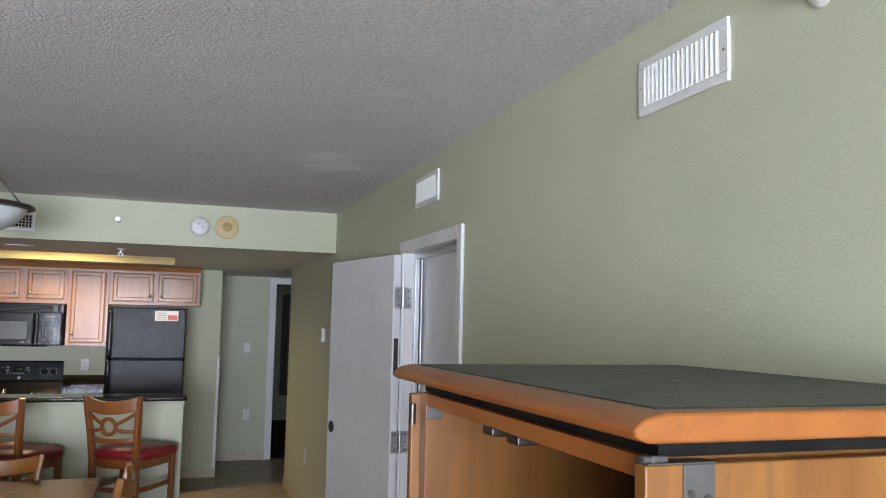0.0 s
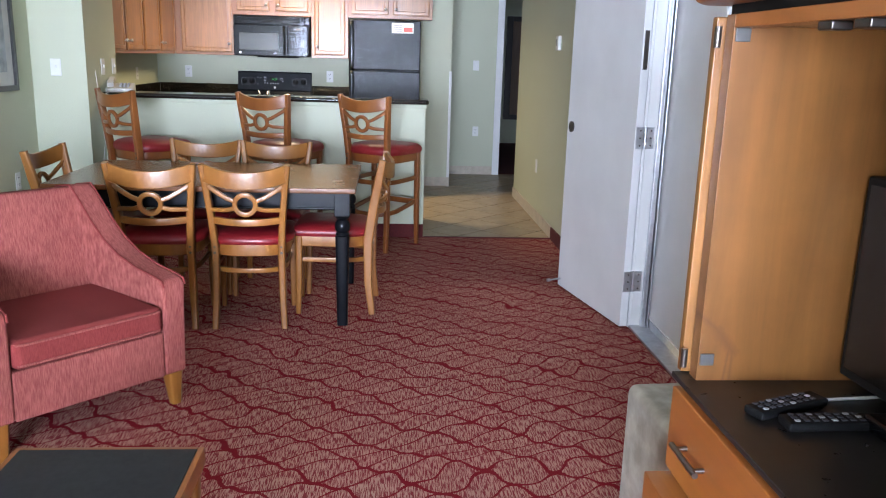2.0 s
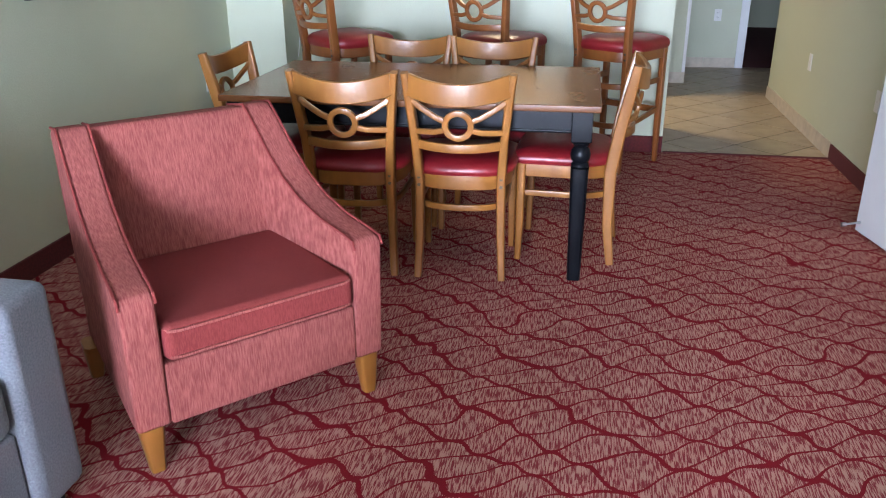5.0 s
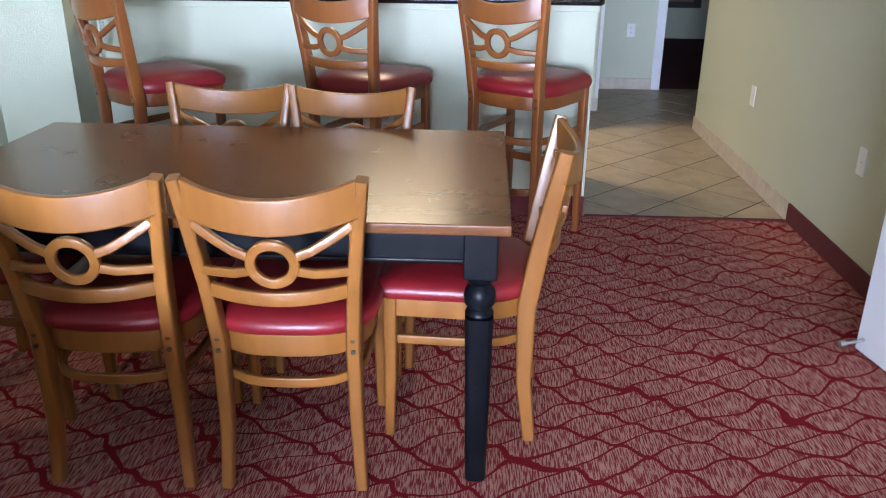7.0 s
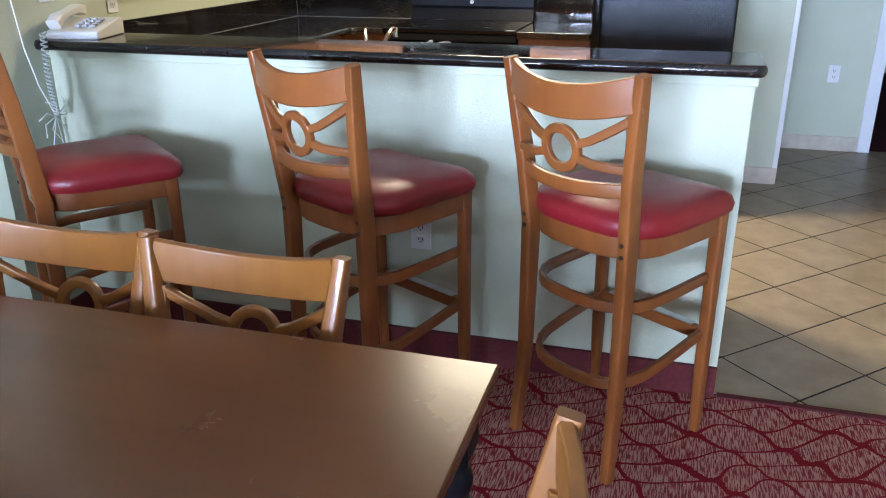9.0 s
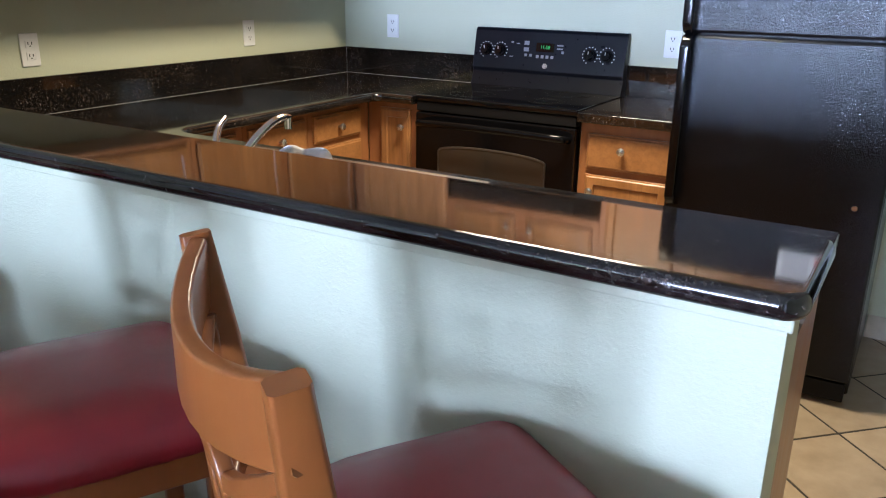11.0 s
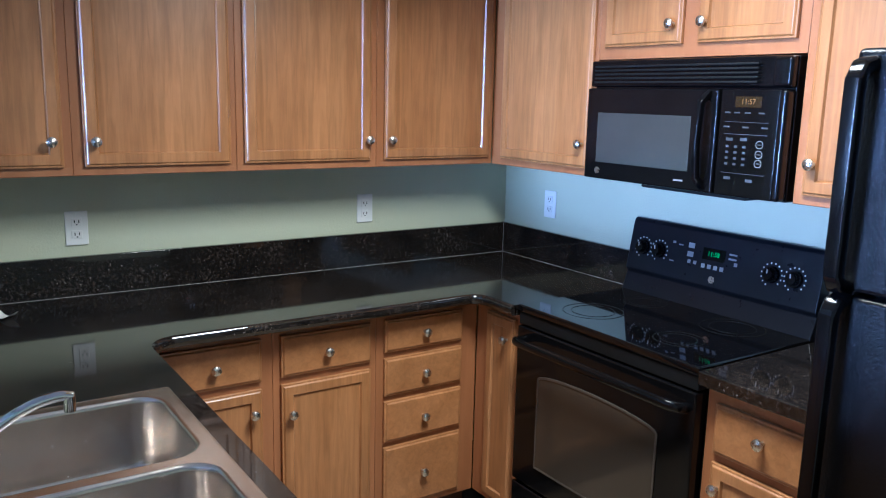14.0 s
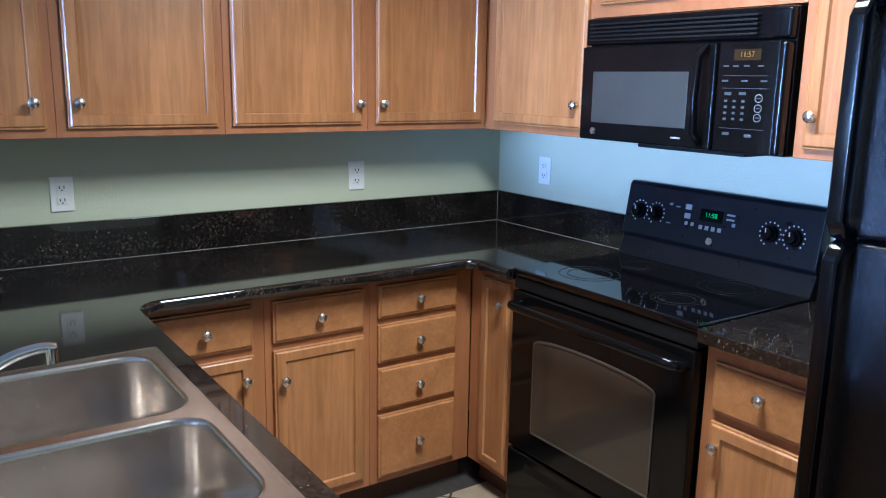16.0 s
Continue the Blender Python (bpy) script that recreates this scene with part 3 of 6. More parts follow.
def base_run(a, b, at, along, side):
    """Skirting tiles between a and b; side gives the way that they face."""
    n = max(1, round((b - a) / 0.33))
    s = (b - a) / n
    for i in range(n):
        u0, u1 = a + i * s + 0.0015, a + (i + 1) * s - 0.0015
        lo, hi = (at, at + 0.01) if side > 0 else (at - 0.01, at)
        bm = B(u0, u1, lo, hi, 0, 0.10, 0.0015, seg=1) if along == "x" else B(lo, hi, u0, u1, 0, 0.10, 0.0015, seg=1)
        part("base_tile", bm, TILEBASE, tb, "", False)


base_run(5.0, 7.0, 0.0, "y", -1)
base_run(-1.6, -0.03, FAR, "x", -1)
base_run(-1.0, -0.64, BK, "x", -1)
base_run(BK, 7.75, -0.64, "y", 1)
solid("trim_corner_guard", B(-0.66, -0.632, BK - 0.008, BK + 0.02, 0.10, 1.24, 0.002), PLATE, "white plastic corner guard", "trim")

# ---- breakfast bar ----
solid("wall_bar", B(-3.48, -1.03, 5.0, 5.13, 0, 1.035), GREEN, "sage green half wall under the breakfast bar", "half wall")
solid("trim_bar_ledge", B(-3.48, -1.022, 4.985, 5.0, 1.005, 1.035, 0.003), GREEN, "painted ledge strip under the bar top", "trim")


def slab(name, poly, z0, z1, top, bev=0.009):
    return part(name, prism(bmesh.new(), poly, "Z", z0, z1, bev), GRANITE, top)


barc = thing("bar_counter", pose(0, 0, 0), "polished black granite bar counter on the half wall", "countertop")
work = thing("worktop", pose(0, 0, 0), "polished black granite kitchen worktop round the corner", "countertop")
short = thing("worktop", pose(0, 0, 0), "short black granite worktop between the stove and the fridge", "countertop")


def arc(cx, cy, r, a0, a1, n=6):
    return [(cx + r * math.cos(radians(a0 + (a1 - a0) * i / n)), cy + r * math.sin(radians(a0 + (a1 - a0) * i / n))) for i in range(n + 1)]


slab("slab", [(-3.48, 4.943), *arc(-1.04, 4.970, 0.027, -90, 0, 4), *arc(-1.04, 5.190, 0.027, 0, 90, 4), (-3.48, 5.217)], 1.035, 1.07, barc, 0.006)
rim_xy = [(-3.42, 4.947), (-2.2, 4.947), *arc(-1.04, 4.970, 0.023, -90, 0, 6), *arc(-1.04, 5.190, 0.023, 0, 90, 6), (-2.2, 5.213), (-3.42, 5.213)]
edge = [Vector((px, py, 1.0525)) for px, py in rim_xy]
part("nosing", tube(bmesh.new(), edge, (0.0125, 0.0125), (0.0172, 0.0172), (0, 0, 1), 12), GRANITE, barc, "polished rounded granite edge")

# lower counter, with openings left for the sink
SX0, SX1, SY0, SY1 = -2.665, -1.853, 5.235, 5.765
CE = 5.815
slab("slab", [(KL, 5.13), (SX0 + 0.012, 5.13), (SX0 + 0.012, CE), (-3.0, CE), *arc(-3.0, CE + 0.09, 0.09, -90, -180, 6)[1:], (-3.09, 5.95), (KL, 5.95)], 0.876, 0.914, work, 0.0)
slab("slab", [(SX0 + 0.012, 5.13), (SX1 - 0.012, 5.13), (SX1 - 0.012, SY0 + 0.012), (SX0 + 0.012, SY0 + 0.012)], 0.876, 0.914, work, 0.0)
slab("slab", [(SX0 + 0.012, SY1 - 0.012), (SX1 - 0.012, SY1 - 0.012), (SX1 - 0.012, CE), (SX0 + 0.012, CE)], 0.876, 0.914, work, 0.0)
slab("slab", [(SX1 - 0.012, 5.13), (-1.045, 5.13), (-1.045, CE), (SX1 - 0.012, CE)], 0.876, 0.914, work, 0.0)
slab("slab", [(KL, 5.95), (-3.09, 5.95), (-3.09, 6.93), *arc(-3.03, 6.93, 0.06, 180, 90, 5), (-2.887, 6.99), (-2.887, BK), (KL, BK)], 0.876, 0.914, work, 0.0)
slab("slab", [(-2.115, 6.99), (-1.72, 6.99), (-1.72, BK), (-2.115, BK)], 0.876, 0.914, short, 0.004)
part("backsplash", B(KL, KL + 0.02, 5.345, BK - 0.02, 0.9145, 1.05, 0.002), GRANITE, work)
part("backsplash", B(KL, -2.862, BK - 0.02, BK, 0.9145, 1.05, 0.002), GRANITE, work)
part("backsplash", B(-2.135, -1.72, BK - 0.02, BK, 0.9145, 1.05, 0.002), GRANITE, short)
CAULK = surf("caulk_white", (0.30, 0.29, 0.27), 0.6, vary=0.4, scale=40)
part("caulk_line", B(KL + 0.02, KL + 0.0212, 5.345, BK - 0.02, 0.914, 0.9153), CAULK, work, "thin pale caulk line")
part("caulk_line", B(KL + 0.022, -2.862, BK - 0.0212, BK - 0.02, 0.914, 0.9153), CAULK, work)
part("caulk_line", B(KL + 0.02, KL + 0.0212, BK - 0.0212, BK - 0.02, 0.9153, 1.05), CAULK, work)
# rounded nosing along the kitchen edge
ns_xy = [(-1.045, CE - 0.004), (-2.0, CE - 0.004), *arc(-3.0, CE + 0.086, 0.09, -90, -180, 8), (-3.09, 6.3), *arc(-3.034, 6.930, 0.056, 180, 90, 6), (-2.887, 6.986)]
ns = [Vector((px, py, 0.895)) for px, py in ns_xy]
part("nosing", tube(bmesh.new(), ns, (0.0125, 0.0125), (0.0192, 0.0192), (0, 0, 1), 12), GRANITE, work, "polished rounded granite edge")

# ---- cabinets ----


def front_panel(x0, x1, z0, z1, rail=0.052, flat=False):
    """A cabinet front that faces -y, with a sunk middle unless flat."""
    bm = B(x0, x1, -0.013, 0, z0, z1, 0.002, seg=1)
    bm.faces.ensure_lookup_table()
    f = max((f for f in bm.faces if f.normal.y < -0.9), key=lambda f: f.calc_area())
    bmesh.ops.inset_individual(bm, faces=[f], thickness=0.006, depth=0)
    bmesh.ops.inset_individual(bm, faces=[f], thickness=0.005, depth=0.0045)
    bmesh.ops.inset_individual(bm, faces=[f], thickness=0.004, depth=0.0015)
    rail -= 0.015
    if not flat:
        bmesh.ops.inset_individual(bm, faces=[f], thickness=rail, depth=0)
        bmesh.ops.inset_individual(bm, faces=[f], thickness=0.006, depth=-0.008)
        bmesh.ops.inset_individual(bm, faces=[f], thickness=0.006, depth=0.002)
    return bm


KNOB = None


def knob(parent, x, z):
    global KNOB
    if KNOB is None:
        bm = lathe([(0.006, 0), (0.006, 0.012), (0.012, 0.016), (0.016, 0.021), (0.015, 0.027), (0.009, 0.031), (0.0001, 0.032)], 22)
        bmesh.ops.rotate(bm, verts=bm.verts, matrix=Matrix.Rotation(radians(90), 3, "X"))
        KNOB = mesh_of("knob", bm, NICKEL)
    k = new("knob", KNOB)
    k.parent = parent
    k.location = (x, -0.019, z)
    k["label"] = "satin nickel knob"


def cabinet(m, w, d, z0, z1, fronts, label, name="base_cabinet", group="kitchen base cabinets", kick=0.0):
    c = thing(name, m, label, "cabinet", group)
    bm = bmesh.new()
    box(bm, 0, w, 0.0, d, z0 + kick, z1, 0.002, seg=1)
    part("body", bm, CABF, c)
    if kick:
        part("toe_kick", B(0, w, 0.06, 0.075, z0, z0 + kick), plain("toe_kick_brown", (0.08, 0.04, 0.022), 0.6) if "toe_kick_brown" not in bpy.data.materials else bpy.data.materials["toe_kick_brown"], c, "dark brown toe kick")
    for kind, x0, x1, za, zb, kx, kz in fronts:
        p = part(kind, front_panel(x0, x1, za, zb, flat=(kind == "drawer")), CABH if kind == "drawer" else CAB, c)
        if kx is not None:
            knob(p, kx, kz)
    return c


def west(y):
    return pose(-3.17, y, 0, 0, 0, 90)


# base units along the kitchen wall
cabinet(west(5.84), 0.385, 0.54, 0.0, 0.874, [("drawer", 0.03, 0.345, 0.70, 0.84, 0.19, 0.77), ("door", 0.03, 0.345, 0.135, 0.675, 0.31, 0.60)],
        "maple base cabinet with a drawer over a door", kick=0.1)
cabinet(west(6.225), 0.38, 0.54, 0.0, 0.874, [("drawer", 0.025, 0.355, 0.70, 0.84, 0.185, 0.77), ("door", 0.025, 0.355, 0.135, 0.675, 0.055, 0.575)],
        "maple base cabinet with a drawer over a door", kick=0.1)
cabinet(west(6.605), 0.434, 0.54, 0.0, 0.874, [("drawer", 0.03, 0.36, za, zb, 0.19, (za + zb) / 2) for za, zb in ((0.722, 0.84), (0.56, 0.70), (0.385, 0.54), (0.125, 0.365))],
        "maple base cabinet with a stack of four drawers", kick=0.1)
cabinet(pose(-3.168, 7.04, 0), 0.278, 0.53, 0.0, 0.874, [("door", 0.075, 0.24, 0.125, 0.845, 0.205, 0.765)], "narrow maple corner cabinet beside the stove", kick=0.1)
cabinet(pose(-2.113, 7.04, 0), 0.39, 0.53, 0.0, 0.874, [("drawer", 0.035, 0.38, 0.69, 0.83, 0.185, 0.775), ("door", 0.035, 0.38, 0.125, 0.665, 0.065, 0.60)],
        "maple base cabinet with a drawer between stove and fridge", kick=0.1)
pc = thing("base_cabinet", pose(-1.06, 5.775, 0, 0, 0, 180), "maple sink cabinets under the peninsula", "cabinet", "kitchen base cabinets")
for bx in ((0, 0.80, 0.0, 0.64, 0.1, 0.874), (0.80, 1.66, 0.0, 0.64, 0.1, 0.62), (1.66, 2.07, 0.0, 0.64, 0.1, 0.874)):
    part("body", B(*bx), CABF, pc)
for i in range(4):
    d = part("door", front_panel(0.03 + i * 0.5, 0.50 + i * 0.5, 0.125, 0.84), CAB, pc)
    knob(d, 0.46 + i * 0.5 if i % 2 == 0 else 0.07 + i * 0.5, 0.76)


# wall units
def upper(m, w, z0, doors, label, d=0.245):
    return cabinet(m, w, d, z0, 2.095, doors, label, "wall_cabinet", "kitchen wall cabinets")


def upw(y):
    return pose(-3.46, y, 0, 0, 0, 90)


upper(upw(5.345), 0.37, 1.345, [("door", 0.03, 0.345, 1.372, 2.065, 0.31, 1.45)], "maple wall cabinet with a sunk-panel door")
upper(upw(5.715), 0.51, 1.345, [("door", 0.032, 0.488, 1.372, 2.065, 0.063, 1.45)], "maple wall cabinet with a sunk-panel door")
upper(upw(6.225), 0.535, 1.345, [("door", 0.025, 0.508, 1.372, 2.065, 0.49, 1.447)], "maple wall cabinet with a sunk-panel door")
upper(upw(6.76), 0.54, 1.345, [("door", 0.03, 0.517, 1.372, 2.065, 0.05, 1.447)], "maple wall cabinet with a sunk-panel door")
upper(pose(-3.458, 7.30, 0), 0.588, 1.345, [("door", 0.07, 0.572, 1.372, 2.065, 0.545, 1.457)], "maple corner wall cabinet with one door", 0.275)
upper(pose(-2.87, 7.30, 0), 0.775, 1.745, [("door", 0.035, 0.36, 1.785, 2.065, 0.33, 1.845), ("door", 0.42, 0.745, 1.785, 2.065, 0.45, 1.845)], "short maple wall cabinet above the microwave", 0.275)
upper(pose(-2.095, 7.30, 0), 0.37, 1.345, [("door", 0.03, 0.34, 1.372, 2.065, 0.06, 1.457)], "narrow maple wall cabinet with one door", 0.275)
upper(pose(-1.725, 7.30, 0), 0.855, 1.75, [("door", 0.03, 0.41, 1.782, 2.065, 0.375, 1.84), ("door", 0.45, 0.825, 1.782, 2.065, 0.485, 1.84)], "short maple wall cabinet above the fridge", 0.275)
cr = bmesh.new()
prism(cr, [(-3.46, 2.09), (-3.435, 2.135), (-3.5, 2.135), (-3.5, 2.09)], "Y", 5.345, 7.275)
prism(cr, [(7.30, 2.09), (7.275, 2.135), (7.34, 2.135), (7.34, 2.09)], "X", -3.435, -0.87)
tagged(part("cornice", cr, CABF), "maple crown moulding along the wall cabinets", "cornice", )

# ---- fridge ----
fr = thing("fridge", pose(-1.70, 6.84, 0), "black textured top-freezer fridge with curved handles", "fridge")
part("body", B(0.0, 0.70, 0.07, 0.72, 0.03, 1.705, 0.008), BLACKTEX, fr)
fz = part("freezer_door", B(0.002, 0.698, 0.0, 0.062, 1.246, 1.72, 0.012, seg=3), BLACKTEX, fr)
fd = part("fridge_door", B(0.002, 0.698, 0.0, 0.062, 0.10, 1.238, 0.012, seg=3), BLACKTEX, fr)
part("grille", B(0.01, 0.69, 0.02, 0.07, 0.02, 0.09, 0.004), BLACKM, fr)
for za, zb, dd in ((1.252, 1.69, fz), (0.66, 1.232, fd)):
    bm = bmesh.new()
    sweep(bm, [(0.034, -0.002, za), (0.034, -0.034, za + 0.008), (0.034, -0.048, za + 0.03), (0.034, -0.048, zb - 0.03), (0.034, -0.034, zb - 0.008), (0.034, -0.002, zb)], 0.030, 0.034, (1, 0, 0))
    part("handle", bm, BLACK, dd, "glossy black curved handle")
part("notice", B(0.415, 0.625, -0.0015, -0.0005, 1.60, 1.695), PLATE, fz, "white notice sticker with a red block")
part("notice_block", B(0.53, 0.615, -0.0025, -0.0017, 1.612, 1.655), plain("notice_red", (0.55, 0.10, 0.08), 0.5), fz)
for i in range(4):
    part("notice_line", B(0.43, 0.515, -0.0025, -0.0017, 1.615 + 0.018 * i, 1.621 + 0.018 * i), plain("notice_grey", (0.2, 0.2, 0.2), 0.5) if i == 0 else bpy.data.materials["notice_grey"], fz)
part("badge", C((0.62, -0.004, 0.72), (0.62, 0.0, 0.72), 0.009), NICKEL, fd)

# ---- stove ----
sv = thing("stove", pose(-2.884, 7.0, 0), "black smooth-top electric stove with a rear control panel", "stove")
part("body", B(0.002, 0.764, 0.05, 0.57, 0.05, 0.90, 0.003), BLACK, sv)
part("cooktop", B(0.0, 0.766, 0.0, 0.55, 0.895, 0.92, 0.006), GLASSB, sv)
RINGM = plain("burner_grey", (0.007, 0.007, 0.007), 0.25)
for cx, cy, r in ((0.2, 0.16, 0.10), (0.2, 0.41, 0.075), (0.56, 0.16, 0.075), (0.56, 0.41, 0.10)):
    for k in (r, r * 0.72):
        pts = [(cx + k * math.cos(a * 0.19635), cy + k * math.sin(a * 0.19635), 0.9203) for a in range(32)]
        part("burner_ring", sweep(bmesh.new(), pts, 0.003, 0.0012, closed=True), RINGM, sv)
od = part("oven_door", B(0.004, 0.762, 0.0, 0.048, 0.285, 0.845, 0.006), BLACK, sv)
wn_ = [(0.125, 0.37), (0.64, 0.37), (0.64, 0.685), *[(0.3825 + 0.2575 * math.cos(radians(a)), 0.685 + 0.03 * math.sin(radians(a))) for a in range(15, 180, 15)], (0.125, 0.685)]
part("oven_window", prism(bmesh.new(), wn_, "Y", -0.0015, 0.001), OVENGL, od, "brown-tinted oven glass", False)
wf2 = bmesh.new()
sweep(wf2, [(x, -0.002, z) for x, z in wn_], 0.008, 0.003, (0, 1, 0), closed=True)
part("window_trim", wf2, surf("oven_window_trim", (0.06, 0.05, 0.04), 0.3), od)
grip = smooth_path([Vector(q) for q in ((0.030, 0.002, 0.796), (0.036, -0.030, 0.802), (0.075, -0.052, 0.808), (0.22, -0.060, 0.812), (0.3825, -0.062, 0.813), (0.545, -0.060, 0.812), (0.69, -0.052, 0.808), (0.729, -0.030, 0.802), (0.735, 0.002, 0.796))], 4)
bm = tube(bmesh.new(), grip, (0.0125, 0.0125), (0.0155, 0.0155), (0, 0, 1), 14)
part("handle", bm, BLACK, od, "black bowed oven handle")
part("vent_strip", B(0.004, 0.762, 0.006, 0.05, 0.85, 0.893, 0.004), BLACKM, sv)
dw = part("drawer_front", B(0.004, 0.762, 0.0, 0.048, 0.075, 0.275, 0.006), BLACK, sv)
part("finger_groove", B(0.10, 0.665, -0.002, 0.0, 0.215, 0.245, 0.001), BLACKM, dw)
bgp = bmesh.new()
prism(bgp, [(0.50, 0.92), (0.525, 0.985), (0.515, 1.0), (0.545, 1.175), (0.555, 1.187), (0.578, 1.187), (0.578, 0.90), (0.50, 0.90)], "X", 0.0, 0.766, 0.004)
pn = part("control_panel", bgp, surf("panel_charcoal", (0.005, 0.006, 0.009), 0.30, vary=0.15, spec=0.2), sv)


def panel_pose(u, v):
    """A place on the sloped control panel, u across and v up."""
    k = (v - 1.0) / 0.175
    return Vector((u, 0.515 + 0.03 * k - 0.001, v))


NRM = Vector((0, -0.985, 0.169))
for u in (0.07, 0.145, 0.60, 0.68):
    c = panel_pose(u, 1.085)
    kb = bmesh.new()
    cyl(kb, c, c + NRM * 0.012, 0.027, 0.025, seg=24)
    cyl(kb, c + NRM * 0.012, c + NRM * 0.028, 0.020, 0.017, seg=20)
    kk = part("dial", kb, BLACK, pn, "black burner dial")
    kb = bmesh.new()
    cyl(kb, c + NRM * 0.028 + Vector((0, 0, 0.003)), c + NRM * 0.0285 + Vector((0, 0, 0.016)), 0.0016, seg=6)
    for a in range(0, 360, 24):
        if a in (264, 288):
            continue
        q = c + Vector((0.036 * math.cos(radians(a + 6)), 0, 0.036 * math.sin(radians(a + 6)))) + NRM * 0.002
        q.y += (q.z - c.z) * 0.171
        cyl(kb, q, q + NRM * 0.0008, 0.0026, seg=6)
    part("dial_marks", kb, PLATE, pn, "white dial marks")["kind"] = "stuff"
INK2 = plain("keypad_ink", (0.036, 0.038, 0.045), 0.5)
INK = plain("panel_ink", (0.22, 0.22, 0.23), 0.5)
for u, v, w, h in [(0.235, 1.12, 0.018, 0.004), (0.28, 1.125, 0.025, 0.018), (0.28, 1.095, 0.025, 0.018), (0.28, 1.07, 0.012, 0.012), (0.305, 1.07, 0.012, 0.012), (0.34, 1.066, 0.014, 0.014), (0.365, 1.066, 0.014, 0.014),
                   (0.39, 1.066, 0.014, 0.014), (0.415, 1.066, 0.014, 0.014), (0.45, 1.12, 0.03, 0.006), (0.45, 1.105, 0.03, 0.006), (0.465, 1.09, 0.012, 0.012), (0.205, 1.06, 0.018, 0.004), (0.205, 1.125, 0.012, 0.008)]:
    c = panel_pose(u, v) + NRM * 0.001
    bm = B(-w / 2, w / 2, -0.0006, 0.0006, -h / 2, h / 2)
    bmesh.ops.rotate(bm, verts=bm.verts, matrix=Matrix.Rotation(-math.atan(0.171), 3, "X"))
    bmesh.ops.translate(bm, verts=bm.verts, vec=c)
    part("label_bar", bm, INK, pn)
part("badge", C(panel_pose(0.383, 1.025), panel_pose(0.383, 1.025) + NRM * 0.002, 0.012), NICKEL, pn)


def lettering(body, size, m, material, parent=None, name="lettering"):
    cu = bpy.data.curves.new(name, "FONT")
    cu.body, cu.size, cu.extrude, cu.align_x, cu.align_y = body, size, 0.0004, "CENTER", "CENTER"
    ob = new(name, cu)
    me = bpy.data.meshes.new_from_object(ob.evaluated_get(bpy.context.evaluated_depsgraph_get()))
    bpy.data.objects.remove(ob)
    me.materials.append(material)
    ob = new(name, me)
    if parent:
        ob.parent = parent
    ob.matrix_local = m
    return ob


part("clock_window", (lambda bm: (bmesh.ops.rotate(bm, verts=bm.verts, matrix=Matrix.Rotation(-math.atan(0.171), 3, "X")), bmesh.ops.translate(bm, verts=bm.verts, vec=panel_pose(0.375, 1.108) + NRM * 0.0006), bm)[2])(B(-0.045, 0.045, -0.0006, 0.0006, -0.02, 0.02)), GLASSB, pn)
lettering("11:58", 0.022, Matrix.Translation(panel_pose(0.375, 1.108) + NRM * 0.002) @ pose(0, 0, 0, 90 - math.degrees(math.atan(0.171))), plain("clock_green", (0.04, 0.50, 0.08), 0.5, emit=0.13), pn, "clock_digits")

# ---- microwave ----
mw = thing("microwave", pose(-2.866, 7.255, 1.345), "black over-the-range microwave with a vent grille", "microwave")
part("body", B(0.0, 0.758, 0.035, 0.325, 0.0, 0.395, 0.004), BLACK, mw)
part("bottom_vent", B(0.22, 0.62, 0.05, 0.3, -0.012, 0.0, 0.004), BLACKM, mw)
dr = part("door", B(0.0, 0.535, 0.0, 0.034, 0.003, 0.305, 0.006), BLACK, mw)
part("window", B(0.055, 0.445, -0.0015, 0.0, 0.060, 0.225, 0.0006), surf("microwave_window_glass", (0.036, 0.040, 0.040), 0.11, vary=0.1), dr, "grey mesh-backed microwave window")
part("badge", C((0.065, -0.003, 0.032), (0.065, 0.0, 0.032), 0.011), NICKEL, dr)
part("name_bar", B(0.395, 0.430, -0.0015, 0.0, 0.028, 0.033), INK, dr)
bm = bmesh.new()
sweep(bm, [(0.503, 0.0, 0.02), (0.503, -0.035, 0.05), (0.503, -0.044, 0.15), (0.503, -0.035, 0.265), (0.503, 0.0, 0.295)], 0.022, 0.018, (1, 0, 0))
part("handle", bm, BLACK, dr, "bowed black handle")
cp = part("control_panel", B(0.545, 0.735, 0.0, 0.034, 0.003, 0.305, 0.004), BLACK, mw)
part("display", B(0.595, 0.68, -0.001, 0.0, 0.255, 0.285), plain("display_amber", (0.02, 0.012, 0.004), 0.2), cp)
lettering("11:57", 0.021, pose(0.6375, -0.0016, 0.27, 90), plain("display_digits", (0.14, 0.07, 0.012), 0.4, emit=0.06), cp, "clock_digits")


def key_mark(x, z, w, h):
    part("key_mark", B(x - w / 2, x + w / 2, -0.0008, 0.0, z - h / 2, z + h / 2), INK2, cp, "", False)


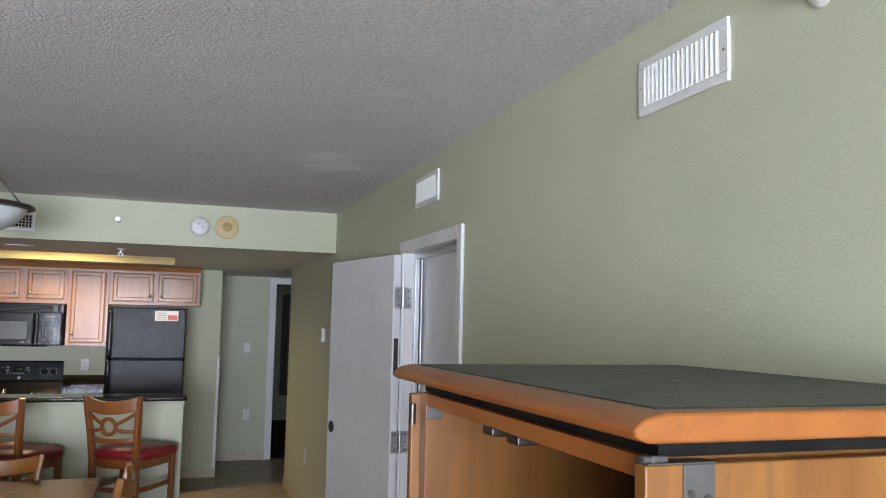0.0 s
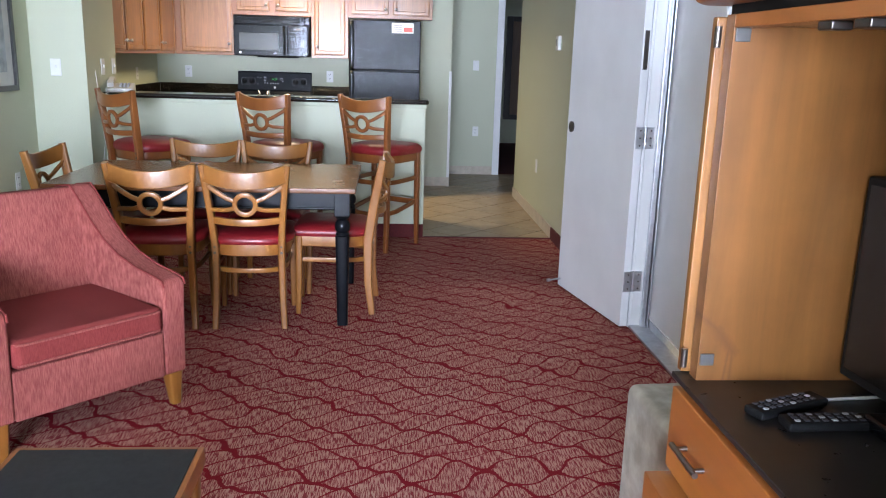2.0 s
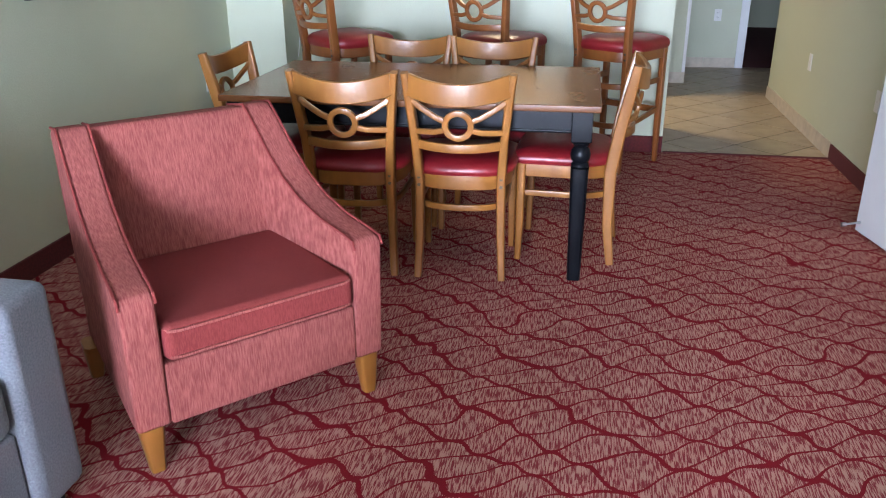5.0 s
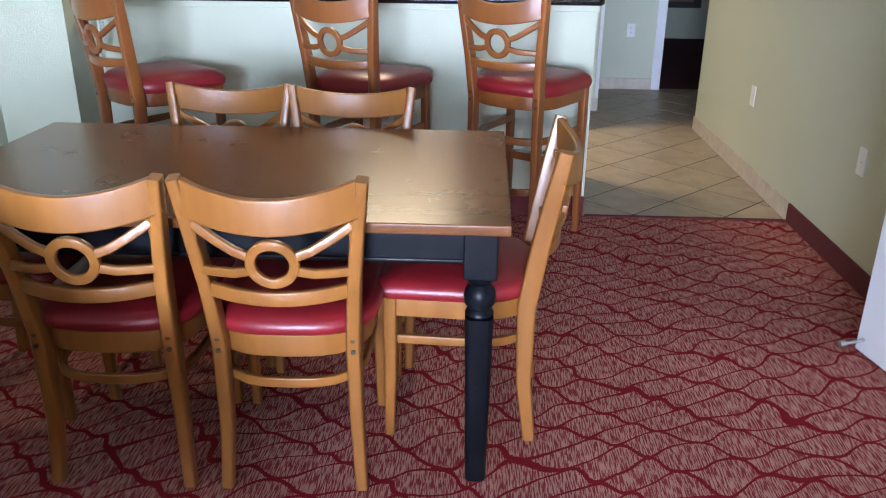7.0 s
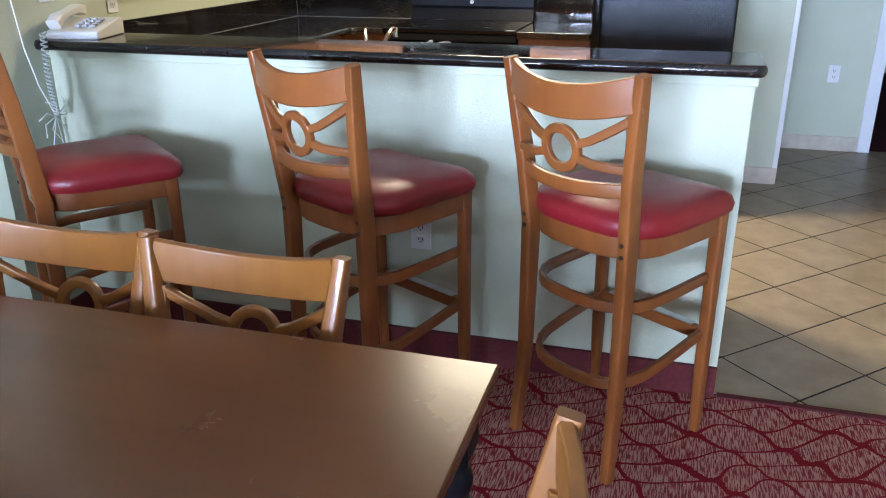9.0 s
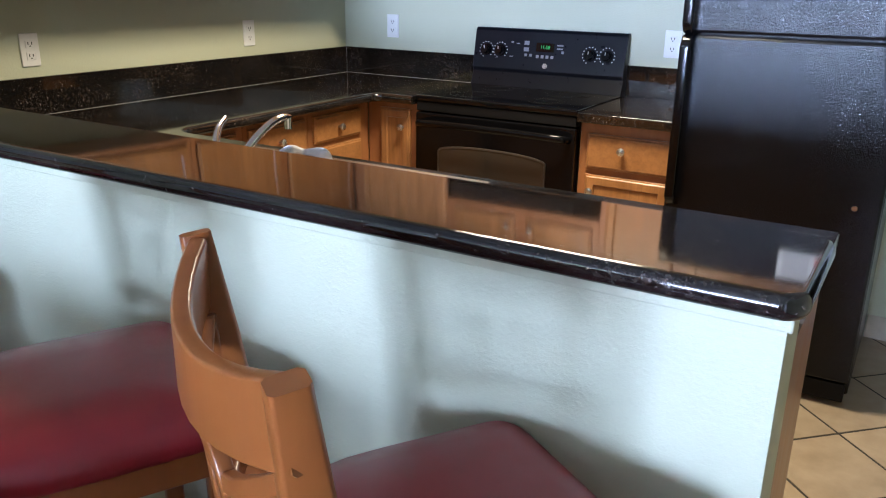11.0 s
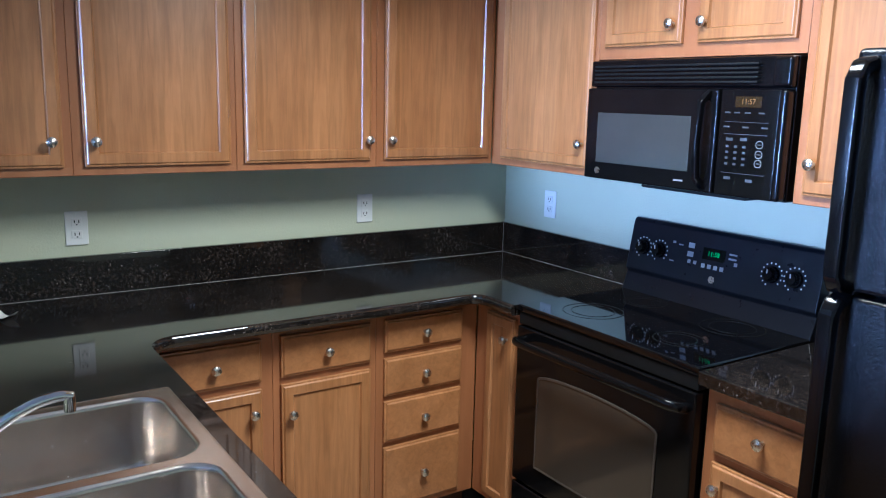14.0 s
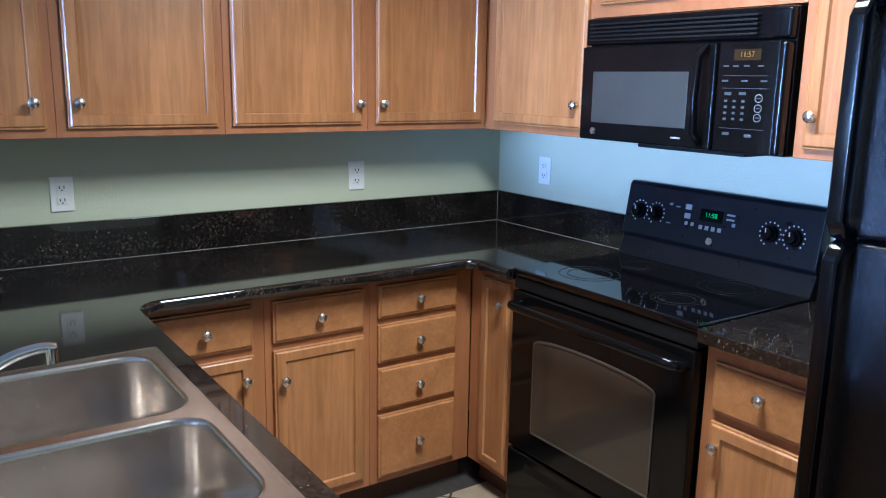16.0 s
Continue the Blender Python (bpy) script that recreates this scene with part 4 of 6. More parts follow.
for x in (0.572, 0.603, 0.638, 0.682):
    key_mark(x, 0.240, 0.018, 0.004)
for x in (0.572, 0.635, 0.695):
    key_mark(x, 0.200, 0.020, 0.0045)
for x, z in ((0.585, 0.165), (0.632, 0.166), (0.588, 0.055), (0.660, 0.052)):
    key_mark(x, z, 0.022, 0.008)
for z in (0.214, 0.180, 0.070):
    key_mark(0.635, z, 0.14, 0.0012)
for i in range(4):
    for x in (0.580, 0.608, 0.636):
        key_mark(x, 0.145 - 0.0165 * i, 0.010, 0.0065)
for z in (0.154, 0.127, 0.102):
    ring = [(0.684 + 0.011 * math.cos(i * 0.3927), -0.0004, z + 0.0105 * math.sin(i * 0.3927)) for i in range(16)]
    part("round_key", sweep(bmesh.new(), ring, 0.0014, 0.0008, (0, 1, 0), closed=True), INK, cp)
    key_mark(0.684, z, 0.012, 0.003)
part("side_trim", B(0.736, 0.758, -0.006, 0.034, 0.003, 0.305, 0.010, seg=4), BLACK, mw)
part("vent_end", B(0.70, 0.758, 0.004, 0.034, 0.312, 0.393, 0.010, seg=4), BLACK, mw)
vg = part("vent_grille", B(0.0, 0.758, 0.012, 0.034, 0.31, 0.395, 0.006), BLACK, mw)
for i in range(5):
    part("slat", B(0.03, 0.66, -0.003, 0.012, 0.322 + i * 0.0125, 0.328 + i * 0.0125, 0.001, seg=1), BLACKM, vg)

# ---- sink ----
sk = thing("sink", pose(0, 0, 0.914), "stainless steel double-bowl drop-in sink", "sink")


def bowl(x0, x1, y0, y1, depth, r=0.05):
    bm = bmesh.new()
    def ring(g, z, rr):
        p = arc(x1 - g - rr, y0 + g + rr, rr, -90, 0, 6) + arc(x1 - g - rr, y1 - g - rr, rr, 0, 90, 6) + arc(x0 + g + rr, y1 - g - rr, rr, 90, 180, 6) + arc(x0 + g + rr, y0 + g + rr, rr, 180, 270, 6)
        return [bm.verts.new((a, b, z)) for a, b in p]
    rs = [ring(-0.004, 0.0055, 0.066), ring(0.0, 0.0045, 0.064), ring(0.004, 0.001, 0.062), ring(0.006, -0.008, 0.06), ring(0.010, -depth + 0.05, 0.06), ring(0.016, -depth + 0.022, 0.06), ring(0.028, -depth + 0.007, 0.055), ring(0.05, -depth + 0.001, 0.05), ring(0.075, -depth, 0.05)]
    for a, b in zip(rs, rs[1:]):
        for i in range(len(a)):
            bm.faces.new((a[i], a[(i + 1) % len(a)], b[(i + 1) % len(a)], b[i]))
    bm.faces.new(rs[-1])
    bmesh.ops.recalc_face_normals(bm, faces=bm.faces)
    for f in bm.faces:
        f.normal_flip()
    return bm


xm = (SX0 + SX1) / 2 + 0.0
b1 = (SX0 + 0.03, xm - 0.018, SY0 + 0.095, SY1 - 0.03)
b2 = (xm + 0.018, SX1 - 0.03, SY0 + 0.095, SY1 - 0.03)
for b in (b1, b2):
    part("bowl", bowl(*b, 0.17), STEEL, sk, "brushed steel bowl")
rm = bmesh.new()


def loop_of(pts, z):
    vs = [rm.verts.new((x, y, z)) for x, y in pts]
    return [rm.edges.new((vs[i], vs[(i + 1) % len(vs)])) for i in range(len(vs))]


def rounded(x0, x1, y0, y1, r, n=6):
    return arc(x1 - r, y0 + r, r, -90, 0, n) + arc(x1 - r, y1 - r, r, 0, 90, n) + arc(x0 + r, y1 - r, r, 90, 180, n) + arc(x0 + r, y0 + r, r, 180, 270, n)


edges = loop_of(rounded(SX0, SX1, SY0, SY1, 0.012, 3), 0.0055)
for b in (b1, b2):
    edges += loop_of(rounded(b[0] - 0.004, b[1] + 0.004, b[2] - 0.004, b[3] + 0.004, 0.066, 6), 0.0055)
bmesh.ops.triangle_fill(rm, edges=edges, use_beauty=True, use_dissolve=False)
bmesh.ops.recalc_face_normals(rm, faces=rm.faces)
for f in rm.faces:
    if f.normal.z < 0:
        f.normal_flip()
for p, q in (((SX0, SY0), (SX1, SY0)), ((SX1, SY0), (SX1, SY1)), ((SX1, SY1), (SX0, SY1)), ((SX0, SY1), (SX0, SY0))):
    sweep(rm, [(*p, 0.0033), (*q, 0.0033)], 0.006, 0.0052)
part("rim", rm, STEEL, sk, "brushed steel rim")
for b in (b1, b2):
    part("drain", C(((b[0] + b[1]) / 2, (b[2] + b[3]) / 2, -0.172), ((b[0] + b[1]) / 2, (b[2] + b[3]) / 2, -0.166), 0.042, seg=24), CHROME, sk)

fc = thing("faucet", pose(xm - 0.02, SY0 + 0.03, 0.92), "chrome single-lever faucet with a low swung spout", "faucet")
part("base", B(-0.10, 0.10, -0.025, 0.025, 0, 0.018, 0.008, seg=3), CHROME, fc)
part("hub", lathe([(0.026, 0.018), (0.025, 0.05), (0.022, 0.062), (0.012, 0.07), (0.0001, 0.072)], 20), CHROME, fc)
sp_ = smooth_path([(0, 0.01, 0.04), (0.0, 0.05, 0.072), (0.0, 0.11, 0.118), (0.0, 0.17, 0.150), (0.0, 0.215, 0.160), (0.0, 0.24, 0.156)])
bm = tube(bmesh.new(), sp_, (0.0115, 0.009), (0.0105, 0.008))
cyl(bm, (0, 0.234, 0.158), (0, 0.234, 0.130), 0.010, seg=20)
part("spout", bm, CHROME, fc)
lv = smooth_path([(0, 0, 0.055), (-0.012, 0.006, 0.095), (-0.035, 0.030, 0.135), (-0.05, 0.06, 0.158), (-0.058, 0.085, 0.168)])
part("lever", tube(bmesh.new(), lv, (0.013, 0.009), (0.010, 0.005)), CHROME, fc)

# ---- fittings on walls and ceiling ----


def wall_plate(m, kind, label):
    """A cover plate that faces -y: duplex outlet, switch or blank."""
    w = thing(kind, m, label, "outlet" if kind == "wall_outlet" else "switch", "wall plates")
    part("cover", B(-0.036, 0.036, -0.006, 0, -0.058, 0.058, 0.003), PLATE, w)
    if kind == "wall_outlet":
        for dz in (-0.021, 0.021):
            s = part("socket", B(-0.017, 0.017, -0.0085, -0.006, dz - 0.014, dz + 0.014, 0.002), PLATE, w)
            for dx in (-0.007, 0.007):
                part("slot", B(dx - 0.0015, dx + 0.0015, -0.0092, -0.0085, dz - 0.003, dz + 0.007), BLACKM, s)
            part("ground_slot", B(-0.0025, 0.0025, -0.0092, -0.0085, dz - 0.010, dz - 0.006), BLACKM, s)
    elif kind == "light_switch":
        part("toggle", B(-0.006, 0.006, -0.016, -0.006, -0.006, 0.014, 0.002), PLATE, w)
    else:
        part("screw", C((0, -0.0068, 0), (0, -0.006, 0), 0.004, seg=10), NICKEL, w)
    return w


EAST, WEST_F, SOUTH_F = -90, 90, 0      # plates that face -x, +x, -y
for x, y, z, rz, kind, label in [
        (KL, 5.754, 1.145, 90, "wall_outlet", "white duplex outlet above the granite upstand"),
        (KL, 6.848, 1.152, 90, "wall_outlet", "white duplex outlet above the granite upstand"),
        (-3.40, BK, 1.168, 0, "wall_outlet", "white duplex outlet beside the stove"),
        (-1.93, BK, 1.15, 0, "wall_outlet", "white duplex outlet beside the fridge"),
        (-2.025, 5.0, 0.467, 0, "wall_outlet", "white duplex outlet low on the bar wall"),
        (-0.25, FAR, 0.523, 0, "wall_outlet", "white duplex outlet low on the hall wall"),
        (L, 4.33, 0.50, 90, "wall_outlet", "white duplex outlet low on the living room wall"),
        (-0.27, FAR, 1.30, 0, "light_switch", "white light switch on the hall wall"),
        (0.0, 4.348, 0.49, -90, "blank_plate", "white blank cover plate low on the wall"),
        (0.0, 5.794, 0.478, -90, "blank_plate", "white blank cover plate low on the wall"),
        (-3.625, 4.70, 1.245, 0, "light_switch", "white light switch on the wall pier"),
        (-3.42, 5.03, 1.25, 90, "light_switch", "white light switch on the pier side"),
        (-3.42, 5.27, 1.25, 90, "light_switch", "white light switch on the pier side")]:
    wall_plate(pose(x, y, z, 0, 0, rz), kind, label)


def louvre_vent(m, w, h, n, label):
    """A white wall register that faces -y, with upright louvres."""
    v = thing("air_vent", m, label, "vent", "wall vents")
    fb = bmesh.new()
    b = 0.024
    box(fb, -w / 2, w / 2, -0.010, 0, h / 2 - b, h / 2, 0.003)
    box(fb, -w / 2, w / 2, -0.010, 0, -h / 2, -h / 2 + b, 0.003)
    box(fb, -w / 2, -w / 2 + b, -0.010, 0, -h / 2 + b, h / 2 - b)
    box(fb, w / 2 - b, w / 2, -0.010, 0, -h / 2 + b, h / 2 - b)
    part("frame", fb, PLATE, v)
    part("backing", B(-w / 2 + b, w / 2 - b, -0.003, -0.001, -h / 2 + b, h / 2 - b), surf("vent_shadow_grey", (0.25, 0.25, 0.25), 0.6) if "vent_shadow_grey" not in bpy.data.materials else bpy.data.materials["vent_shadow_grey"], v)
    s = (w - 2 * b) / n
    me = None
    for i in range(n):
        x = -w / 2 + b + (i + 0.5) * s
        if me is None:
            bm = B(-s * 0.42, s * 0.42, -0.0012, 0.0012, -h / 2 + b, h / 2 - b)
            bmesh.ops.rotate(bm, verts=bm.verts, matrix=Matrix.Rotation(radians(38), 3, "Z"))
            me = mesh_of("slat", bm, PLATE, False)
        sl = new("slat", me)
        sl.parent = v
        sl.location = (x, -0.007, 0)
    for dx in (-w / 2 + 0.012, w / 2 - 0.012):
        part("screw", C((dx, -0.0115, 0), (dx, -0.010, 0), 0.004, seg=8), NICKEL, v)
    return v


louvre_vent(pose(0, 0.428, 2.262, 0, 0, -90), 0.36, 0.15, 17, "white metal air vent high on the wall")
louvre_vent(pose(0, 2.483, 2.28, 0, 0, -90), 0.36, 0.15, 17, "white metal air vent above the door")
eg = thing("return_grille", pose(-2.17, 4.74, 2.255), "white egg-crate air grille on the bulkhead", "vent")
part("frame", B(-0.13, 0.13, -0.010, 0, -0.065, 0.065, 0.003), PLATE, eg)
part("backing", B(-0.11, 0.11, -0.012, -0.010, -0.045, 0.045), BLACKM, eg)
for i in range(12):
    part("bar", B(-0.11 + i * 0.02 - 0.0015, -0.11 + i * 0.02 + 0.0015, -0.017, -0.012, -0.045, 0.045), PLATE, eg, "", False)
for i in range(5):
    part("cross_bar", B(-0.11, 0.11, -0.0165, -0.012, -0.04 + i * 0.02 - 0.0015, -0.04 + i * 0.02 + 0.0015), PLATE, eg, "", False)

sd = thing("smoke_detector", pose(-0.986, 4.74, 2.282, 90), "round white smoke detector on the bulkhead", "smoke detector")
part("housing", lathe([(0.068, 0), (0.068, 0.014), (0.06, 0.026), (0.045, 0.034), (0.0001, 0.036)], 32), PLATE, sd)
for a in range(3):
    part("indicator", C((0.02 * math.cos(a * 2), 0.02 * math.sin(a * 2), 0.034), (0.02 * math.cos(a * 2), 0.02 * math.sin(a * 2), 0.0375), 0.004, seg=8), BLACKM, sd)
BEIGE = surf("yellowed_plastic", (0.55, 0.43, 0.22), 0.45, vary=0.1, scale=20)
rs_ = thing("alarm_speaker", pose(-0.797, 4.74, 2.289, 90), "round yellowed alarm speaker on the bulkhead", "speaker")
part("housing", lathe([(0.085, 0), (0.085, 0.006), (0.07, 0.014), (0.062, 0.012), (0.048, 0.02), (0.0001, 0.022)], 32), BEIGE, rs_)
part("cone", lathe([(0.034, 0.0215), (0.034, 0.026), (0.02, 0.03), (0.0001, 0.03)], 24), surf("speaker_ochre", (0.36, 0.25, 0.10), 0.5), rs_)


def sprinkler(m, label, r=0.034, cover=PLATE):
    s = thing("sprinkler", m, label, "sprinkler", "fire sprinklers")
    part("escutcheon", lathe([(r, 0), (r, 0.004), (r * 0.75, 0.010), (r * 0.45, 0.012), (0.0001, 0.012)], 24), cover, s)
    bm = bmesh.new()
    cyl(bm, (0, 0, 0.012), (0, 0, 0.03), 0.010, 0.008, seg=12)
    sweep(bm, [(-0.009, 0, 0.028), (-0.016, 0, 0.04), (-0.009, 0, 0.055), (0, 0, 0.058), (0.009, 0, 0.055), (0.016, 0, 0.04), (0.009, 0, 0.028)], 0.004, 0.004, (0, 1, 0))
    part("head", bm, ALU, s)
    part("deflector", C((0, 0, 0.058), (0, 0, 0.060), 0.016, seg=14), ALU, s)
    return s


sprinkler(pose(-1.527, 4.74, 2.298, 90), "small grey fire sprinkler on the bulkhead", 0.018, ALU)
sprinkler(pose(-1.528, 5.26, SZ, 180), "white fire sprinkler under the kitchen ceiling")
sprinkler(pose(0, -0.02, 2.29, 0, -90, 0), "white fire sprinkler high on the wall")
dl = thing("downlight", pose(-2.223, 5.361, SZ, 180), "round recessed downlight in the kitchen ceiling", "downlight")
part("ring", lathe([(0.06, 0.001), (0.095, 0.001), (0.095, 0.006), (0.085, 0.010), (0.062, 0.006)], 32), PLATE, dl)
part("lens", C((0, 0, 0.0), (0, 0, 0.004), 0.062, seg=24), plain("downlight_lens", (0.75, 0.75, 0.72), 0.3), dl)
th = thing("thermostat", pose(0, 5.095, 1.52, 0, 0, -90), "white wall thermostat with a grey dial face", "thermostat")
part("housing", B(-0.045, 0.045, -0.028, 0, -0.055, 0.055, 0.008), PLATE, th)
part("face", B(-0.026, 0.006, -0.0295, -0.028, -0.02, 0.03), surf("grey_plastic", (0.3, 0.3, 0.3), 0.4), th)

# fixture within the ceiling recess
TUBE = plain("lamp_diffuser", (1.0, 0.88, 0.68), 0.5, emit=0.7)
rf = thing("ceiling_light", pose(-2.12, 6.48, 2.36), "warm fluorescent fixture in the ceiling recess", "ceiling light")
part("housing", B(-0.40, 0.40, -0.21, 0.21, -0.025, 0.0, 0.004), PLATE, rf)
part("diffuser", B(-0.38, 0.38, -0.19, 0.19, -0.045, -0.025, 0.008), TUBE, rf)

# pendant
pd = thing("pendant_lamp", pose(-2.148, 3.64, 0), "bronze pendant lamp with a frosted glass bowl, unlit", "pendant lamp")
part("canopy", lathe([(0.075, 2.44), (0.075, 2.432), (0.05, 2.415), (0.018, 2.408), (0.0001, 2.407)], 28), DARKMET, pd)
part("stem", C((0, 0, 2.41), (0, 0, 2.23), 0.010, seg=14), DARKMET, pd)
part("rim", lathe([(0.195, 2.236), (0.255, 2.222), (0.264, 2.212), (0.262, 2.203), (0.235, 2.196), (0.21, 2.205), (0.19, 2.228)], 48), DARKMET, pd)
part("bowl", lathe([(0.225, 2.206), (0.21, 2.17), (0.17, 2.125), (0.11, 2.092), (0.05, 2.079), (0.0001, 2.077)], 40), surf("frosted_glass", (0.70, 0.74, 0.74), 0.35, vary=0.04), pd)
part("hub", lathe([(0.035, 2.235), (0.04, 2.25), (0.02, 2.262), (0.0001, 2.263)], 20), DARKMET, pd)
for a in (20, 140, 260):
    ca, sa = math.cos(radians(a)), math.sin(radians(a))
    part("rod", C((0.045 * ca, 0.045 * sa, 2.412), (0.20 * ca, 0.20 * sa, 2.23), 0.005, seg=8), DARKMET, pd)

# ---- window behind ----
wd = thing("window_1", pose(0, -5.075, 0), "wide white-framed balcony sliding door", "window")
wd["kind"] = "structure"
for x0, x1 in ((-3.65, -1.95), (-1.95, -0.25)):
    fb = bmesh.new()
    box(fb, x0, x0 + 0.06, -0.03, 0.03, 0, 2.2)
    box(fb, x1 - 0.06, x1, -0.03, 0.03, 0, 2.2)
    box(fb, x0 + 0.06, x1 - 0.06, -0.03, 0.03, 0, 0.08)
    box(fb, x0 + 0.06, x1 - 0.06, -0.03, 0.03, 2.12, 2.2)
    part("frame", fb, WHITE, wd)
GP, gt, gpp = nodes("window_glass")
gpp.inputs["Base Color"].default_value = (1, 1, 1, 1)
gpp.inputs["Roughness"].default_value, gpp.inputs["Transmission Weight"].default_value = 0.0, 1.0
for x0, x1 in ((-3.59, -2.01), (-1.89, -0.31)):
    g = part("pane", B(x0, x1, -0.004, 0.004, 0.08, 2.12), GP, wd, "", False)
    g.visible_shadow = False
solid("floor_balcony", B(-4.2, 0.6, -6.8, -5.15, -0.12, -0.02), surf("balcony_concrete", (0.42, 0.41, 0.39), 0.8, kind="World"), "grey concrete balcony floor", "balcony")
solid("wall_balcony_rail", B(-4.2, 0.6, -6.8, -6.72, -0.02, 1.05), WHITE, "plain white balcony parapet", "balcony")

# pictures on the living room wall
PICD = plain("picture_frame_black", (0.02, 0.018, 0.016), 0.35)
for y0, y1 in ((3.74, 4.43), (2.79, 3.48)):
    pf = thing("framed_picture", pose(L, (y0 + y1) / 2, 1.095, 0, 0, 90), "pale print in a dark frame on the wall", "picture", "wall pictures")
    w = (y1 - y0) / 2
    fb = bmesh.new()
    box(fb, -w, w, -0.025, 0, 0, 0.035, 0.003)
    box(fb, -w, w, -0.025, 0, 0.665, 0.70, 0.003)
    box(fb, -w, -w + 0.035, -0.025, 0, 0.035, 0.665)
    box(fb, w - 0.035, w, -0.025, 0, 0.035, 0.665)
    part("frame", fb, PICD, pf)
    part("mat", B(-w + 0.035, w - 0.035, -0.008, -0.002, 0.035, 0.665), surf("picture_mat", (0.62, 0.62, 0.58), 0.6), pf, "pale picture mat")
    part("print", B(-w + 0.12, w - 0.12, -0.0095, -0.008, 0.12, 0.58), surf("faded_print", (0.40, 0.43, 0.44), 0.5, vary=0.45, scale=9), pf, "grey-blue faded print")

# ---- dining chairs and bar stools ----


def sq(c):
    """Squares off a round outline a little."""
    return math.copysign(abs(c) ** 0.7, c) if abs(c) > 1e-6 else 0.0


def dshape(hw, y_front, y_c, ry, n=12):
    """Points of a bent rail, open at the front: from the front right round the back to the front left."""
    pts = [(hw, y_front), (hw, (y_front + y_c) / 2)]
    pts += [(hw * sq(math.cos(radians(-180 * i / n))), y_c + ry * sq(math.sin(radians(-180 * i / n)))) for i in range(n + 1)]
    return pts + [(-hw, (y_front + y_c) / 2), (-hw, y_front)]


def seat_pad(z0, hw, yf, yc, ry, thick):
    out = [(hw * sq(math.cos(radians(-180 * i / 16))), yc + ry * sq(math.sin(radians(-180 * i / 16)))) for i in range(17)]
    fr_ = arc(-hw + 0.04, yf - 0.04, 0.04, 180, 90, 4) + arc(hw - 0.04, yf - 0.04, 0.04, 90, 0, 4)
    loop = out + fr_
    cy = (yf + yc - ry) / 2
    bm = bmesh.new()
    rings = []
    for k, z in ((0.985, 0), (1.02, thick * 0.14), (1.03, thick * 0.38), (1.0, thick * 0.62), (0.91, thick * 0.83), (0.72, thick * 0.97), (0.4, thick * 1.06)):
        rings.append([bm.verts.new((x * k, cy + (y - cy) * k, z0 + z)) for x, y in loop])
    for a, b in zip(rings, rings[1:]):
        for i in range(len(a)):
            bm.faces.new((a[i], a[(i + 1) % len(a)], b[(i + 1) % len(a)], b[i]))
    bm.faces.new(rings[-1])
    bm.faces.new(rings[0][::-1])
    bmesh.ops.recalc_face_normals(bm, faces=bm.faces)
    return bm


